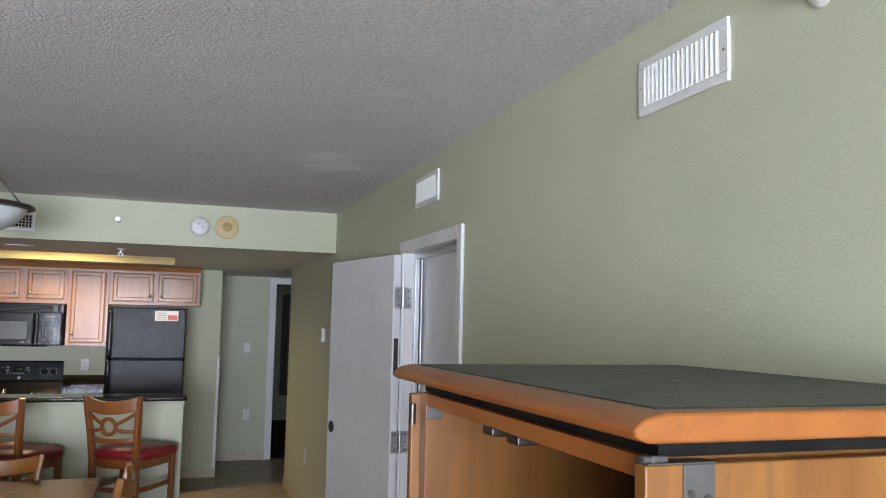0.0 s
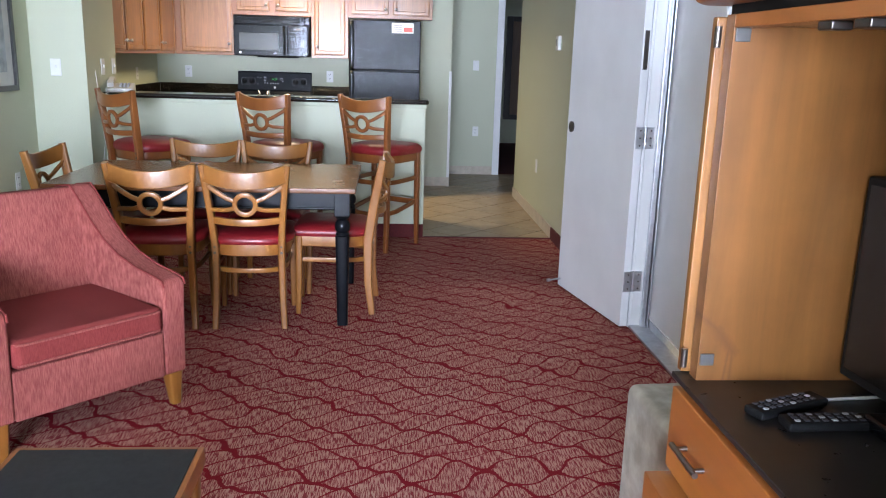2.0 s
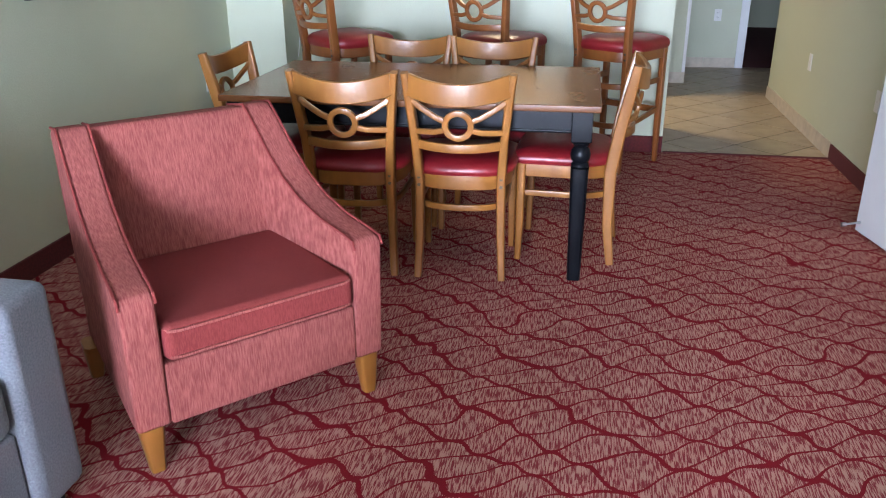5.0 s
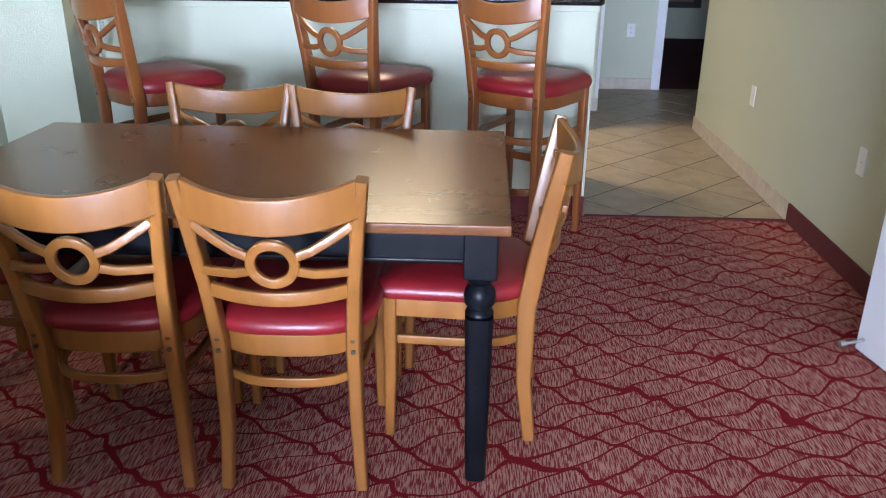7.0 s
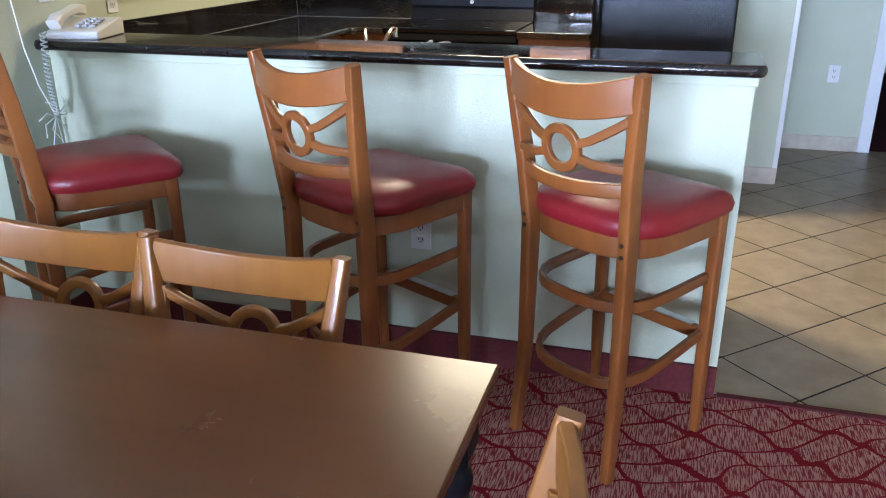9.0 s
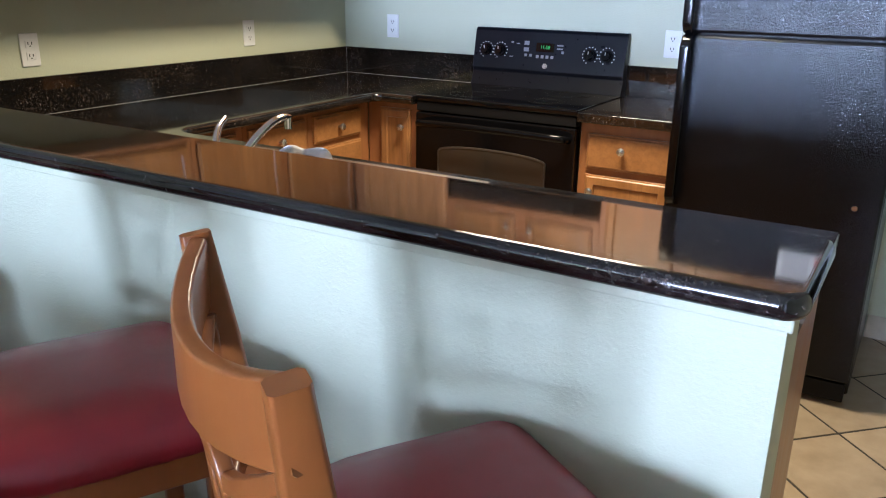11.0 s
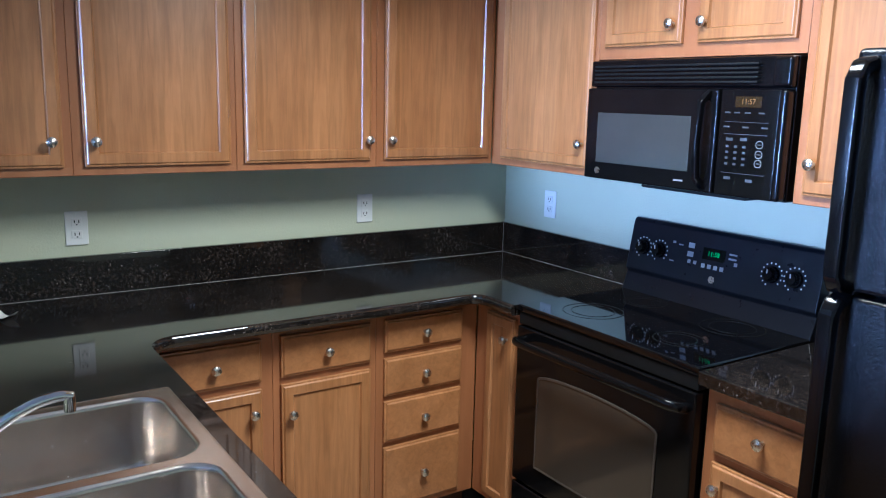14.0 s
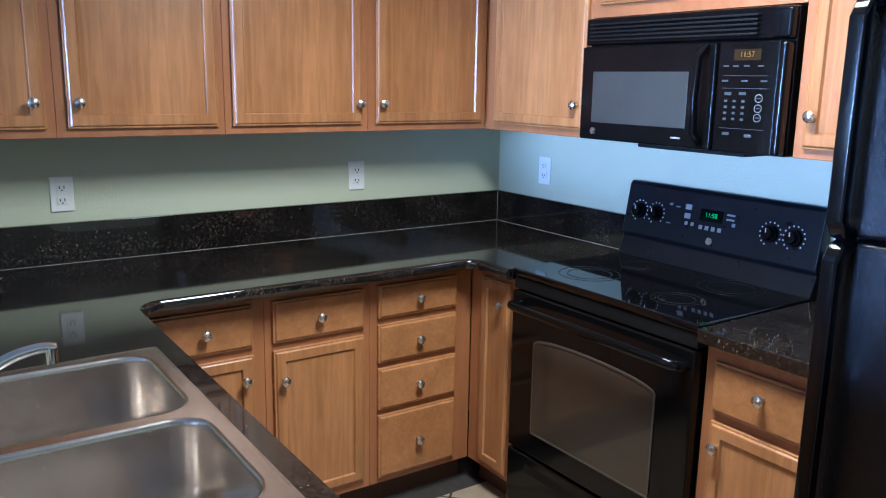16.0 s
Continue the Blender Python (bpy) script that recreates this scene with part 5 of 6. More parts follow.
def seat_thing(name, m, dz, lean, W, label, category, group):
    """A beech chair (dz 0) or bar stool (dz raises seat and back) that faces +y."""
    ch = thing(name, m, label, category, group)
    sz = 0.445 + dz

    def back_y(z):
        return -0.185 - (lean - 0.185) * max(0, (z - sz)) / 0.41

    def bowed(x, z):
        return back_y(z) - 0.050 * (1 - (x / 0.2) ** 2)

    for s in (-1, 1):
        bm = bmesh.new()
        zs = (0.0, 0.18 + dz * 0.4, sz - 0.03, sz + 0.145, sz + 0.287, sz + 0.412)
        xs = (0.175, 0.167, 0.164, 0.174, 0.190, 0.206)
        ys = (-0.205, -0.182 + 0.0, -0.180, back_y(sz + 0.125), back_y(sz + 0.277), back_y(sz + 0.412))
        sweep(bm, [(s * x, y, z) for x, y, z in zip(xs, ys, zs)], [0.034, 0.042, 0.052, 0.050, 0.046, 0.036], [0.030, 0.034, 0.036, 0.034, 0.032, 0.028], (1, 0, 0))
        part("back_leg", bm, W, ch)
        bm = bmesh.new()
        sweep(bm, [(s * 0.192, 0.195, 0.0), (s * 0.192, 0.19, 0.2), (s * 0.192, 0.188, sz)], [0.026, 0.034, 0.038], [0.026, 0.034, 0.038], (1, 0, 0))
        part("front_leg", bm, W, ch)
        for dzb in (-0.012, 0.02):
            part("bolt", C((s * 0.165, -0.196, sz - 0.03 + dzb), (s * 0.165, -0.2095, sz - 0.03 + dzb), 0.0065, seg=10), DARKMET, ch)
    bm = bmesh.new()
    xs = [-0.2 + 0.4 * i / 12 for i in range(13)]
    sweep(bm, [(x, bowed(x, sz + 0.372), sz + 0.370 - 0.034 * (1 - (x / 0.2) ** 2)) for x in xs], 0.022, 0.084)
    part("crest_rail", bm, W, ch)
    bm = bmesh.new()
    sweep(bm, [(x * 0.88, bowed(x, sz + 0.125), sz + 0.131 - 0.008 * (1 - (x / 0.2) ** 2)) for x in xs], 0.020, 0.036)
    part("lower_rail", bm, W, ch)
    bm = bmesh.new()
    zc = sz + 0.216
    sweep(bm, [(0.05 * math.cos(a * 0.2618), bowed(0.05 * math.cos(a * 0.2618), zc + 0.05 * math.sin(a * 0.2618)), zc + 0.05 * math.sin(a * 0.2618)) for a in range(24)], 0.024, 0.018, (0, 1, 0), closed=True)
    part("back_ring", bm, W, ch)
    for s in (-1, 1):
        bm = bmesh.new()
        up_ = [(0.052, 0.018), (0.085, 0.030), (0.12, 0.050), (0.155, 0.072), (0.192, 0.098)]
        sweep(bm, [(s * x, bowed(x, zc + z), zc + z) for x, z in up_], 0.022, 0.017, (0, 1, 0))
        lo_ = [(0.052, -0.018), (0.09, -0.028), (0.13, -0.03), (0.192, -0.032)]
        sweep(bm, [(s * x, bowed(x, zc + z), zc + z) for x, z in lo_], 0.022, 0.017, (0, 1, 0))
        sweep(bm, [(s * 0.18, bowed(0.18, zc + z), zc + z) for z in (-0.04, 0.03, 0.10)], 0.018, 0.017, (0, 1, 0))
        part("back_brace", bm, W, ch)
    bm = bmesh.new()
    sweep(bm, [(x, y, sz - 0.032) for x, y in dshape(0.192, 0.19, 0.0, 0.190)], 0.02, 0.062)
    part("seat_frame", bm, W, ch)
    part("front_apron", B(-0.18, 0.18, 0.178, 0.198, sz - 0.056, sz + 0.004, 0.003), W, ch)
    part("cushion", seat_pad(sz - 0.006, 0.215, 0.228, 0.0, 0.200, 0.062 if dz == 0 else 0.078), VINYL, ch, "shiny red vinyl cushion")
    if dz == 0:
        bm = bmesh.new()
        sweep(bm, [(x, y, 0.305 + 0.0 * y) for x, y in dshape(0.180, 0.18, 0.0, 0.188)], 0.016, 0.026)
        part("stretcher", bm, W, ch)
    else:
        for zz, k in ((0.50, 0.02), (0.27, 0.16)):
            bm = bmesh.new()
            sweep(bm, [(x, y, zz + k * (y + 0.18)) for x, y in dshape(0.182, 0.185, 0.0, 0.192)], 0.018, 0.032)
            part("stretcher", bm, W, ch)
        fb = bmesh.new()
        box(fb, -0.18, 0.18, 0.178, 0.20, 0.305, 0.345, 0.003)
        fbp = part("footrest", fb, W, ch)
        part("footrest_plate", B(-0.15, 0.15, 0.176, 0.203, 0.345, 0.3475), ALU, fbp, "worn metal footrest plate")
    return ch


DL = "honey beech dining chair with ring back and red vinyl seat"
c0 = seat_thing("dining_chair", pose(-2.022, 3.003, 0, 0, 0, 2.0), 0.0, 0.258, CHAIRW, DL, "chair", "chairs round the table")
for m in (pose(-2.468, 2.992, 0, 0, 0, 1.0), pose(-1.59, 3.236, 0, 0, 0, 87), pose(-2.0, 3.57, 0, 0, 0, 180), pose(-2.427, 3.595, 0, 0, 0, 181), pose(-2.92, 3.27, 0, 0, 0, -95)):
    copy_thing(c0, m)
SL = "tall beech bar stool with ring back and red vinyl seat"
s0 = seat_thing("bar_stool", pose(-1.357, 4.722, 0, 0, 0, -33), 0.258, 0.235, STOOLW, SL, "bar stool", "stools at the breakfast bar")
copy_thing(s0, pose(-2.073, 4.70, 0, 0, 0, -27))
copy_thing(s0, pose(-3.015, 4.652, 0, 0, 0, -40))

# ---- dining table ----
tt = thing("dining_table", pose(-2.2465, 3.276, 0), "walnut-topped dining table with black turned legs", "table")
part("tabletop", B(-0.769, 0.769, -0.461, 0.461, 0.708, 0.735, 0.004), TABLEW, tt)
for y in (-0.395, 0.395):
    a = part("apron", B(-0.66, 0.66, y - 0.011, y + 0.011, 0.62, 0.708, 0.002), BLACKP, tt)
    part("bead", B(-0.66, 0.66, y - 0.014, y + 0.014, 0.615, 0.628, 0.004), BLACKP, a)
for x in (-0.695, 0.695):
    part("apron", B(x - 0.011, x + 0.011, -0.36, 0.36, 0.62, 0.708, 0.002), BLACKP, tt)
for x in (-0.700, 0.700):
    for y in (-0.402, 0.402):
        bm = lathe([(0.03, 0.588), (0.036, 0.58), (0.031, 0.572), (0.026, 0.566), (0.036, 0.552), (0.040, 0.535), (0.038, 0.515), (0.028, 0.502), (0.034, 0.494), (0.036, 0.487), (0.03, 0.48)], 20, (x, y))
        box(bm, x - 0.04, x + 0.04, y - 0.04, y + 0.04, 0.588, 0.708, 0.003)
        sweep(bm, [(x, y, 0.0), (x, y, 0.48)], [0.054, 0.070], [0.054, 0.070], (1, 0, 0))
        part("leg", bm, BLACKP, tt)

# ---- armchair ----
ac = thing("armchair", pose(-2.605, 1.843, 0, 0, 0, -133.5), "rose upholstered armchair with sloping arms", "armchair")
prof = [(0.312, 0.135), (0.325, 0.50), (0.315, 0.525), (0.27, 0.535), (0.15, 0.553), (0.04, 0.585), (-0.05, 0.632), (-0.13, 0.695), (-0.20, 0.765), (-0.25, 0.812), (-0.275, 0.832), (-0.385, 0.815), (-0.40, 0.79), (-0.345, 0.135)]
for s in (-1, 1):
    bm = bmesh.new()
    prism(bm, prof, "X", min(s * 0.285, s * 0.38), max(s * 0.285, s * 0.38), 0.014)
    for v in bm.verts:
        v.co.x -= s * 0.055 * (0.325 - v.co.y) / 0.7
    am = part("arm", bm, ROSE, ac)
    wl = bmesh.new()
    for xx in (0.287, 0.378):
        sweep(wl, [(s * (xx - 0.055 * (0.325 - y) / 0.7), y + 0.001, z) for y, z in prof[1:12]], 0.007, 0.007, (1, 0, 0))
    part("piping", wl, ROSES, am)
bm = bmesh.new()
prism(bm, [(-0.17, 0.40), (-0.275, 0.825), (-0.385, 0.812), (-0.395, 0.79), (-0.345, 0.135), (-0.17, 0.135)], "X", -0.285, 0.285, 0.014)
part("backrest", bm, ROSE, ac)
part("front_rail", B(-0.285, 0.285, -0.17, 0.314, 0.135, 0.318, 0.010), ROSE, ac)
bm = B(-0.28, 0.28, -0.19, 0.33, 0.320, 0.428, 0.028, seg=4)
cu = part("seat_cushion", bm, ROSES, ac, "rose seat cushion with piped edge")
for z in (0.338, 0.412):
    wl = bmesh.new()
    sweep(wl, [(-0.278, -0.1, z), (-0.278, 0.29, z), (-0.265, 0.322, z), (-0.24, 0.331, z), (0.24, 0.331, z), (0.265, 0.322, z), (0.278, 0.29, z), (0.278, -0.1, z)], 0.008, 0.008)
    part("piping", wl, ROSE, cu)
for x, y in ((-0.335, 0.275), (0.335, 0.275), (-0.33, -0.30), (0.33, -0.30)):
    bm = bmesh.new()
    sweep(bm, [(x, y + (0.012 if y > 0 else -0.03), 0.0), (x, y, 0.135)], [0.038, 0.066], [0.038, 0.066], (1, 0, 0))
    part("foot", bm, CHAIRW, ac, "tapered honey wood foot")

# ---- sofa ----
so = thing("sofa", pose(-2.745, 1.28, 0), "grey upholstered sofa with square arms", "sofa")
for y0, y1 in ((-0.17, 0.0), (-2.05, -1.88)):
    part("arm", B(-0.92, 0.0, y0, y1, 0.06, 0.615, 0.03, seg=4), GREY, so)
part("base", B(-0.92, -0.03, -1.88, -0.17, 0.06, 0.30, 0.012), GREY, so)
part("back", B(-1.03, -0.78, -2.05, 0.0, 0.06, 0.80, 0.03, seg=4), GREY, so)
for y0, y1 in ((-1.025, -0.172), (-1.878, -1.027)):
    part("seat_cushion", B(-0.80, -0.02, y0, y1, 0.302, 0.455, 0.035, seg=4), GREY, so)
    part("back_cushion", B(-0.80, -0.60, y0 + 0.01, y1 - 0.01, 0.456, 0.83, 0.05, seg=4), GREY, so)
for x, y in ((-0.06, -0.06), (-0.06, -1.99), (-0.95, -0.06), (-0.95, -1.99)):
    part("foot", C((x, y, 0), (x, y, 0.06), 0.02, 0.026, seg=10), BLACKM, so)

# ---- coffee table ----
ct_ = thing("coffee_table", pose(-2.027, 0.203, 0), "low coffee table with black top and wooden edge", "coffee table")
part("top", B(-0.222, 0.222, -0.535, 0.535, 0.366, 0.3915, 0.001), LAMIN, ct_, "matte black laminate top")
eb = bmesh.new()
for a in ((-0.238, -0.222, -0.552, 0.552), (0.222, 0.238, -0.552, 0.552), (-0.222, 0.222, 0.535, 0.552), (-0.222, 0.222, -0.552, -0.535)):
    box(eb, *a, 0.340, 0.390, 0.003)
part("edge_band", eb, OAKY, ct_, "reddish wood edge")
part("under_frame", B(-0.17, 0.17, -0.50, 0.50, 0.30, 0.366), OAK, ct_)
for x in (-0.205, 0.205):
    for y in (-0.515, 0.515):
        bm = bmesh.new()
        sweep(bm, [(x, y, 0), (x, y, 0.342)], [0.026, 0.05], [0.026, 0.05], (1, 0, 0))
        part("leg", bm, OAK, ct_)

# ---- armoire ----
AX = -0.70
ar = thing("tv_armoire", pose(0, 0, 0), "oak television armoire with doors folded flat against its sides", "armoire")
tp = bmesh.new()
prism(tp, [(AX, 1.513), (AX - 0.012, 1.519), (AX - 0.013, 1.527), (AX, 1.538), (AX + 0.026, 1.5435), (-0.02, 1.5435), (-0.02, 1.511), (AX + 0.012, 1.511)], "Y", -0.485, 0.452, 0.005)
tpp = part("top", tp, OAKY, ar, "rounded reddish wood top edge")
part("top_inlay", B(AX + 0.035, -0.03, -0.45, 0.418, 1.5435, 1.5455, 0.0005), surf("worn_black_top", (0.045, 0.048, 0.045), 0.5, vary=0.35, scale=14), tpp, "dusty black laminate inlay")
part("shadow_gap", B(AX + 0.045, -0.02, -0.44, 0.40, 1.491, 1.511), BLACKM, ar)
part("top_rail", B(AX + 0.03, -0.62, -0.417, 0.345, 1.466, 1.491, 0.002), OAKY, ar)
part("side_panel", B(AX + 0.03, -0.02, 0.345, 0.383, 0.747, 1.491, 0.001), VENEER, ar, "golden veneer inner side")
part("side_panel", B(AX + 0.03, -0.02, -0.442, -0.417, 0.747, 1.491, 0.001), VENEER, ar)
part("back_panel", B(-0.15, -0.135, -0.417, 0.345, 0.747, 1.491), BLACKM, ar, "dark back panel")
part("roof_panel", B(AX + 0.05, -0.035, -0.417, 0.345, 1.470, 1.480), VENEER, ar)
for y0, y1 in ((0.387, 0.409), (-0.466, -0.444)):
    dd = part("door", B(AX + 0.012, -0.30, y0, y1, 0.750, 1.487, 0.003), OAK, ar, "oak door folded against the side")
    ye = y0 if y0 < 0 else 0.345
    for z in (0.79, 1.448):
        hb = bmesh.new()
        if y0 < 0:
            box(hb, AX + 0.058, AX + 0.098, y0 - 0.003, y0, z - 0.006, z + 0.039, 0.0014)
            if z > 1:
                box(hb, AX + 0.014, AX + 0.098, y0 - 0.003, y0 + 0.020, z + 0.0392, z + 0.0412, 0.0008)
        else:
            box(hb, AX + 0.033, AX + 0.063, 0.340, 0.345, z - 0.008, z + 0.018, 0.002)
        part("hinge", hb, HINGEM, dd, "grey pocket hinge")
        if y0 < 0:
            for sx, sz in ((0.067, 0.008), (0.088, 0.003)):
                part("screw", C((AX + sx, y0 - 0.0042, z + sz), (AX + sx, y0 - 0.003, z + sz), 0.0044, seg=12), DARKMET, dd, "dark recessed screw")
            if z > 1:
                kn = bmesh.new()
                cyl(kn, (AX + 0.010, y0 + 0.004, z + 0.0445), (AX + 0.040, y0 + 0.004, z + 0.0445), 0.0042, seg=12)
                cyl(kn, (AX + 0.022, y0 - 0.001, z + 0.0445), (AX + 0.022, y0 + 0.018, z + 0.0445), 0.0042, seg=12)
                part("hinge_knuckle", kn, HINGEM, dd, "grey folded hinge knuckle")
            continue
        cy_ = bmesh.new()
        cyl(cy_, (AX + 0.008, (y0 + ye) / 2 + 0.0, z - 0.02), (AX + 0.008, (y0 + ye) / 2, z + 0.02), 0.007, seg=10)
        part("hinge_pin", cy_, DARKMET, dd)
for y in (0.02, -0.08):
    cb = part("magnet_catch", B(AX + 0.03, AX + 0.065, y - 0.021, y + 0.021, 1.452, 1.466, 0.003), DARKMET, ar, "magnetic door catch")
low = part("lower_body", B(AX + 0.015, -0.02, -0.45, 0.385, 0.05, 0.735, 0.002), OAKY, ar)
part("shelf_top", B(AX - 0.002, -0.02, -0.455, 0.40, 0.735, 0.747, 0.002), surf("black_shelf_laminate", (0.012, 0.011, 0.010), 0.3, vary=0.2), ar, "glossy black shelf")
part("plinth", B(AX + 0.05, -0.02, -0.40, 0.40, 0.0, 0.05), BLACKM, ar)
for z0, z1, out in ((0.535, 0.722, 0.0), (0.31, 0.520, 0.045), (0.08, 0.295, 0.0)):
    d = part("drawer", B(AX - 0.005 - out, AX + 0.015 - out + (0.05 if out else 0), -0.445, 0.38, z0, z1, 0.004), OAKY, ar, "open drawer standing proud" if out else "")
    for y in (0.225, -0.20):
        hb = bmesh.new()
        zc = (z0 + z1) / 2
        cyl(hb, (AX - 0.03 - out, y - 0.065, zc), (AX - 0.03 - out, y + 0.065, zc), 0.0065, seg=12)
        for dy in (-0.045, 0.045):
            cyl(hb, (AX - 0.005 - out, y + dy, zc), (AX - 0.03 - out, y + dy, zc), 0.005, seg=10)
        part("handle", hb, PULLM, d, "dark nickel bar handle")
tv = thing("television", pose(-0.36, -0.03, 0.747, 0, 0, 3), "black flat-screen television inside the armoire", "television")
part("panel", B(0.0, 0.045, -0.28, 0.345, 0.03, 0.445, 0.005), BLACKM, tv)
part("screen", B(-0.002, 0.0, -0.265, 0.33, 0.05, 0.43), surf("tv_screen", (0.003, 0.003, 0.003), 0.17, spec=0.5), tv, "dark glossy screen")
part("foot", B(-0.07, 0.11, -0.12, 0.16, 0.0, 0.03, 0.008), BLACK, tv)


def remote(m, n):
    r = thing("remote_control", m, "black remote control with small buttons", "remote control", "remotes on the shelf")
    part("shell", B(-0.09, 0.09, -0.024, 0.024, 0, 0.018, 0.006), BLACKM, r)
    for i in range(n):
        for k in range(3):
            part("button", B(-0.075 + i * 0.018, -0.065 + i * 0.018, -0.016 + k * 0.013, -0.008 + k * 0.013, 0.018, 0.0205, 0.0008, seg=1), bpy.data.materials["grey_plastic"] if (i + k) % 4 == 0 else INK2, r)
    return r


remote(pose(-0.545, 0.20, 0.748, 0, 0, 22), 8)
remote(pose(-0.50, 0.125, 0.748, 0, 0, 1), 8)
pn_ = thing("pen", pose(-0.385, 0.245, 0.7475, 0, 0, 6), "thin white pen on the shelf", "pen")
part("barrel", C((-0.065, 0, 0.003), (0.065, 0, 0.003), 0.0035, seg=10), PLATE, pn_)

ot = thing("ottoman", pose(-0.345, 0.80, 0, 0, 0, 4), "beige suede cube ottoman beside the armoire", "ottoman")
part("cube", B(-0.235, 0.235, -0.235, 0.235, 0.035, 0.46, 0.028, seg=4), SUEDE, ot)
for x in (-0.17, 0.17):
    for y in (-0.17, 0.17):
        part("foot", C((x, y, 0), (x, y, 0.036), 0.02, seg=10), BLACKM, ot)

# ---- things on the bar and counter ----
PHW = surf("phone_plastic", (0.62, 0.59, 0.52), 0.4, vary=0.05)
PHM = pose(-3.322, 5.075, 1.07, 0, 0, 12)
ph = thing("telephone", PHM, "beige corded desk telephone with a side handset", "telephone")
bm = bmesh.new()
prism(bm, [(-0.105, 0.0), (0.105, 0.0), (0.105, 0.055), (0.075, 0.062), (-0.105, 0.028)], "X", -0.085, 0.105, 0.006)
part("base", bm, PHW, ph)
for i in range(4):
    for k in range(3):
        y = -0.065 + i * 0.026
        part("key", B(0.005 + k * 0.026, 0.023 + k * 0.026, y, y + 0.016, 0.03 + (y + 0.105) * 0.19, 0.041 + (y + 0.105) * 0.19, 0.002, seg=1), bpy.data.materials["grey_plastic"], ph)
hs_ = bmesh.new()
sweep(hs_, [(-0.052, -0.10, 0.05), (-0.052, -0.07, 0.07), (-0.052, 0.0, 0.083), (-0.052, 0.065, 0.09), (-0.052, 0.10, 0.085)], [0.046, 0.048, 0.036, 0.048, 0.046], [0.04, 0.03, 0.022, 0.03, 0.042])
part("handset", hs_, PHW, ph)
CORD = surf("grey_cord", (0.45, 0.47, 0.44), 0.5)
pts = []
for i in range(150):
    u = i / 149
    c = Vector((-3.370 + 0.02 * math.sin(3 * u), 4.93 - 0.03 * math.sin(3.1 * u), 1.10 - 0.34 * u + (0.05 * u * u)))
    a = i * 0.9
    pts.append(c + Vector((0.010 * math.cos(a), 0.010 * math.sin(a), 0)))
pc_ = bmesh.new()
sweep(pc_, pts, 0.005, 0.005, (0.3, 0.2, 1))
cd = part("cord", pc_, CORD, ph, "coiled grey telephone cord")
cd.matrix_parent_inverse = PHM.inverted()
bm = bmesh.new()
for k in range(7):
    a = k * 0.9
    sweep(bm, [(-3.395, 4.95, 0.80), (-3.390 + 0.02 * math.sin(a), 4.95 + 0.06 * math.cos(a), 0.80 + 0.05 * math.sin(a)), (-3.390, 4.95 + 0.09 * math.cos(a + 0.3), 0.79 + 0.08 * math.sin(a + 0.3))], 0.004, 0.004, (1, 0.1, 0.2))
sweep(bm, [(-3.415, 4.86, 1.22), (-3.405, 4.87, 1.05), (-3.400, 4.90, 0.92), (-3.395, 4.95, 0.80), (-3.400, 4.92, 0.70), (-3.405, 4.88, 0.58)], 0.004, 0.004, (1, 0.1, 0))
sweep(bm, [(-3.395, 4.95, 0.80), (-3.400, 4.97, 0.68), (-3.405, 4.965, 0.56)], 0.004, 0.004, (1, 0.1, 0))
cd = part("line", bm, PLATE, ph, "tangled white telephone line")
cd.matrix_parent_inverse = PHM.inverted()

# towel folded like a fan on the sink edge
CL, ctn, clp = nodes("towel_stripes")
sv_ = ctn.nodes.new("ShaderNodeSeparateXYZ")
link(ctn, coords(ctn, "Object"), sv_.inputs[0])
ring_d = ctn.nodes.new("ShaderNodeVectorMath")
ring_d.operation = "DISTANCE"
link(ctn, coords(ctn, "Object"), ring_d.inputs[0])
ring_d.inputs[1].default_value = (-0.008, -0.008, 0.05)
band = calc(ctn, "PINGPONG", calc(ctn, "MULTIPLY_ADD", noise_tex(ctn, coords(ctn, "Object"), 25, 2), 0.006, ring_d.outputs["Value"]), 0.020)
st1 = ramp(ctn, band, [(0.30, (1, 1, 1)), (0.55, (0, 0, 0))])
st1.node.color_ramp.elements[0].position, st1.node.color_ramp.elements[1].position = 0.0035, 0.0065
link(ctn, mix(ctn, st1, ramp(ctn, noise_tex(ctn, coords(ctn, "Object"), 30, 3), [(0.3, (0.66, 0.65, 0.66)), (0.7, (0.80, 0.79, 0.80))]), (0.40, 0.27, 0.22)), clp.inputs["Base Color"])
clp.inputs["Roughness"].default_value = 0.95
bump(ctn, clp, noise_tex(ctn, coords(ctn, "Object"), 380, 2), 0.5, 0.002)
tw = thing("dish_towel", pose(-2.050, 5.284, 0.92), "white and brown striped towel folded into a fan", "towel")
E1, E2 = Vector((0.61, 0.79, 0)).normalized(), Vector((-0.42, 0.22, 0.88)).normalized()
E3 = E1.cross(E2)


def cloth(fn, n, m):
    bm = bmesh.new()
    g = [[bm.verts.new(fn(i / n, j / m)) for j in range(m + 1)] for i in range(n + 1)]
    for i in range(n):
        for j in range(m):
            bm.faces.new((g[i][j], g[i + 1][j], g[i + 1][j + 1], g[i][j + 1]))
    bmesh.ops.recalc_face_normals(bm, faces=bm.faces)
    return bm


def ruffle(u, v):
    a = radians(205 - 215 * u)
    r = 0.022 + 0.078 * v * (1 + 0.10 * math.sin(9 * u + 1))
    w = 0.026 * v * math.sin(u * 29 + 0.8 * math.sin(7 * u)) + 0.012 * v * v * math.sin(u * 13)
    return Vector((-0.008, -0.008, 0.05)) + E1 * (r * math.cos(a)) + E2 * (r * math.sin(a) * 0.95) + E3 * (w + 0.02 * v)


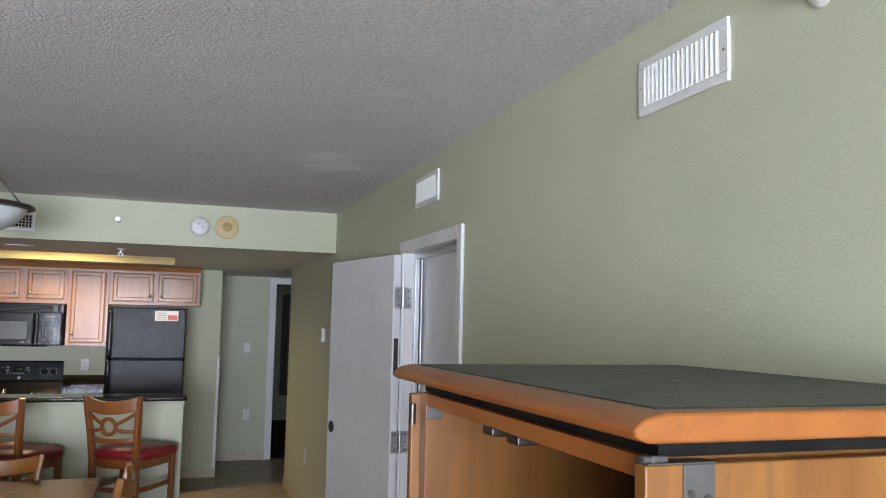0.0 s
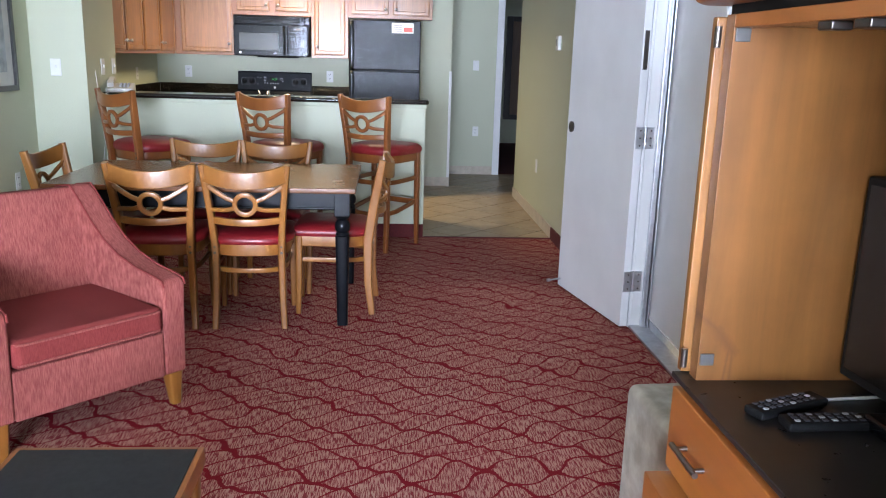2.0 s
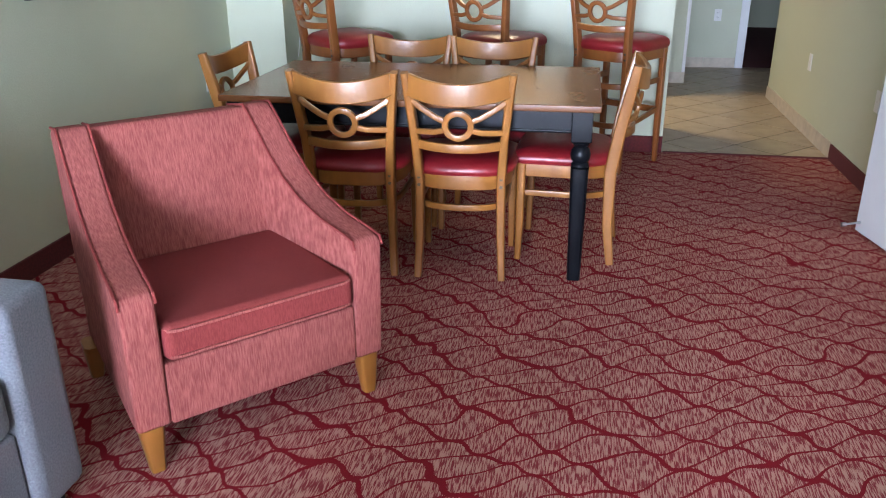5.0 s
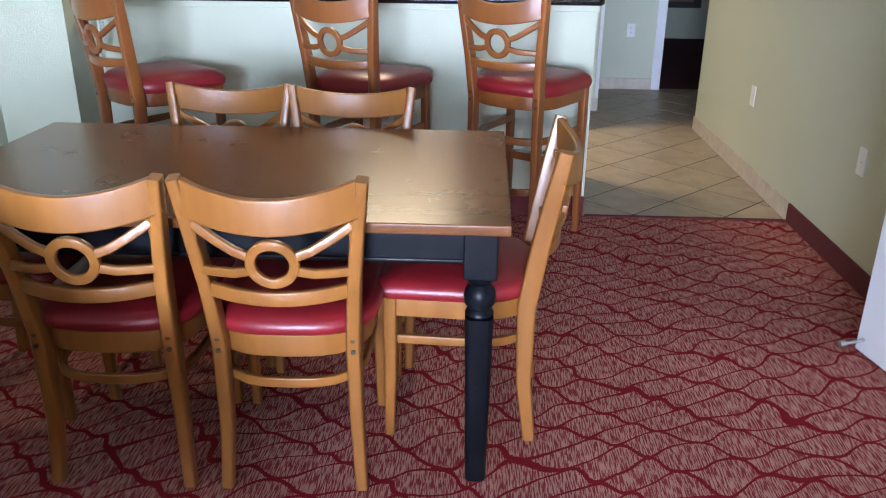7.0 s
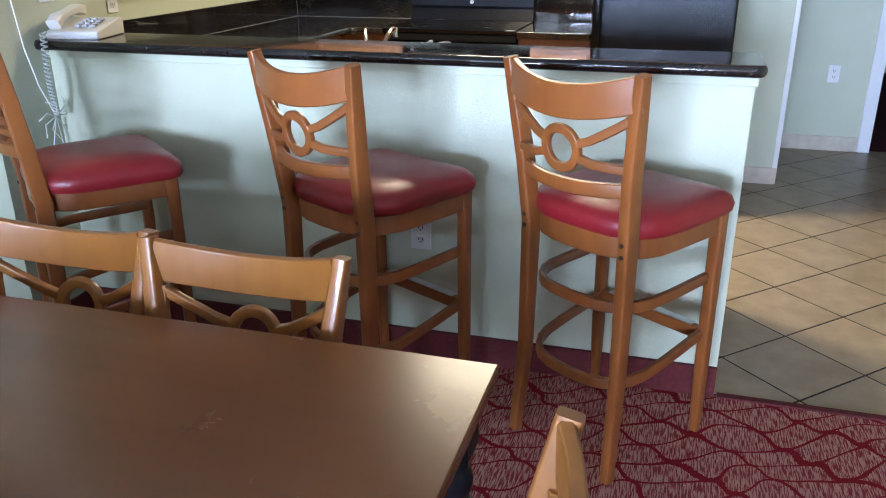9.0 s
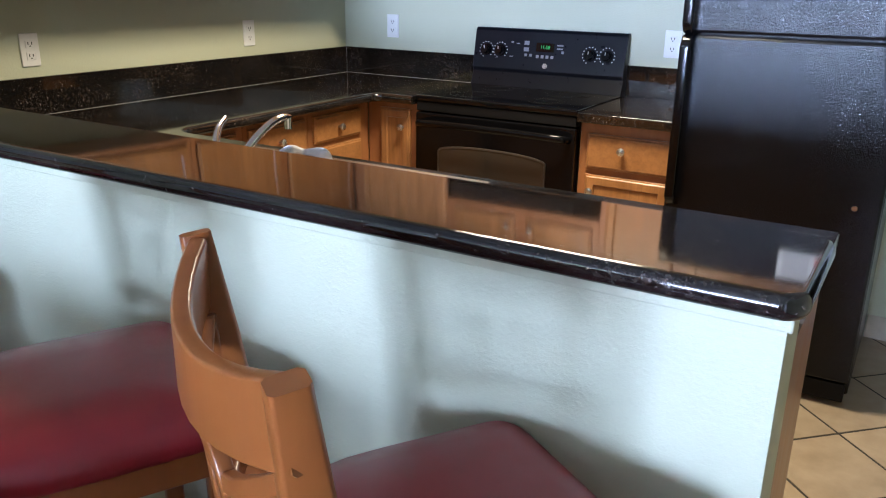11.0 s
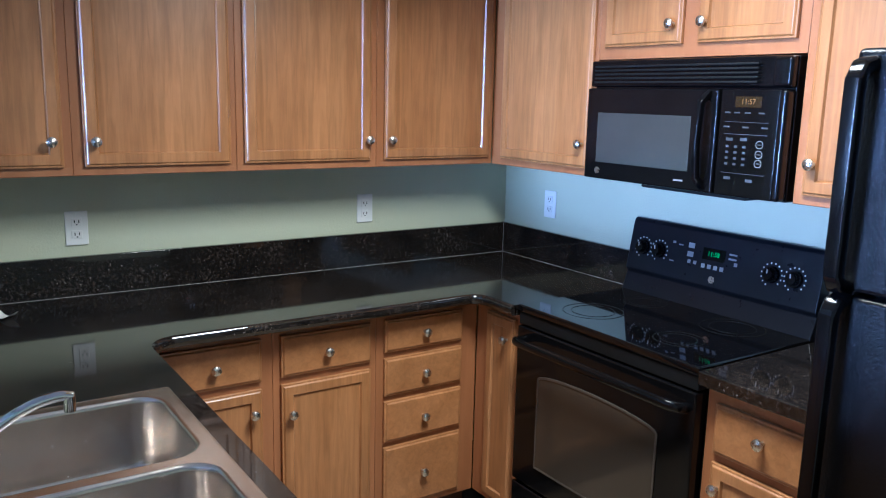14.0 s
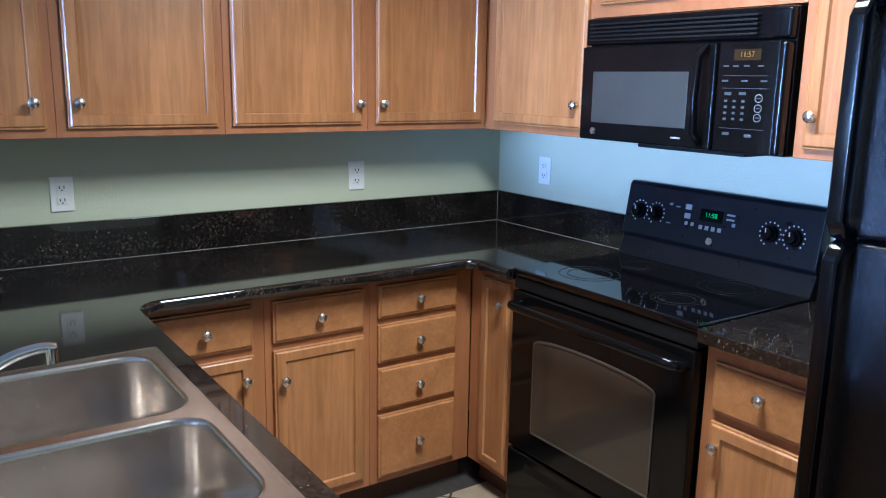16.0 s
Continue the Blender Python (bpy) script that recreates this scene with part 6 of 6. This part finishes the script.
def bundle(u, v):
    a = 6.28318 * v
    k = 0.040 * (1 - 0.35 * u) * (1 + 0.16 * math.sin(5 * a + 3 * u) + 0.08 * math.sin(9 * a))
    return Vector((0.015 + 0.195 * u, -0.002 - 0.02 * u + 0.85 * k * math.cos(a), 0.012 + max(0.0, 0.046 - 0.026 * u + k * math.sin(a))))


TOWELW = fabric("towel_white", (0.50, 0.47, 0.44), (0.66, 0.63, 0.60), (60, 60, 60))
for nm, bm, cloth_mat in (("fan", cloth(ruffle, 120, 12), CL), ("rolled_end", cloth(bundle, 24, 40), TOWELW)):
    ob = part(nm, bm, cloth_mat, tw)
    ob.modifiers.new("thick", "SOLIDIFY").thickness = 0.003

pp = thing("paper_scrap", pose(-3.52, 5.50, 0.9145, 0, 0, 30), "curled white paper scrap on the worktop", "paper")
part("sheet", cloth(lambda u, v: Vector((-0.05 + 0.10 * u, -0.02 + 0.04 * v, 0.002 + 0.022 * (2 * u - 1) ** 2 * (0.6 + 0.4 * v))), 12, 3), PLATE, pp)

# ---- kitchen floor tiles ----
def clipped(poly, x0, x1, y0, y1):
    for ax, lim, sgn in ((0, x0, 1), (0, x1, -1), (1, y0, 1), (1, y1, -1)):
        out = []
        for i, p in enumerate(poly):
            q = poly[(i + 1) % len(poly)]
            pin, qin = sgn * (p[ax] - lim) >= 0, sgn * (q[ax] - lim) >= 0
            if pin:
                out.append(p)
            if pin != qin:
                k = (lim - p[ax]) / (q[ax] - p[ax])
                out.append((p[0] + k * (q[0] - p[0]), p[1] + k * (q[1] - p[1])))
        poly = out
        if len(poly) < 3:
            return []
    return poly


tf = thing("floor_tiles", pose(0, 0, 0), "beige ceramic floor tiles laid diagonally with dark grout", "floor")
tf["kind"] = "structure"
TS, TG = 0.330, 0.005
TX, TY = -0.763, 5.508 - 4 * 0.330 / math.sqrt(2)
h = TS / math.sqrt(2)
full = None
for i in range(-14, 15):
    for j in range(-14, 15):
        cx, cy = TX + (i + j) * h, TY + (i - j) * h + h
        if not (-3.5 < cx < 2.3 and 4.7 < cy < 8.9) or (cx < -1.25 and cy < 5.5):
            continue
        r = h - TG * 1.414
        dia = [(cx + r, cy), (cx, cy + r), (cx - r, cy), (cx, cy - r)]
        poly = clipped(dia, -3.12, 2.2, 5.012, 8.59)
        if not poly:
            continue
        if len(poly) == 4 and abs(poly[0][0] - dia[0][0]) + abs(poly[2][0] - dia[2][0]) + abs(poly[1][1] - dia[1][1]) + abs(poly[3][1] - dia[3][1]) < 1e-6:
            if full is None:
                full = mesh_of("tile", prism(bmesh.new(), [(r, 0), (0, r), (-r, 0), (0, -r)], "Z", -0.008, 0.0), TILE, False)
            ob = new("tile", full)
            ob.location = (cx, cy, 0)
            ob.parent = tf
        else:
            part("tile", prism(bmesh.new(), poly, "Z", -0.008, 0.0), TILE, tf, "", False)
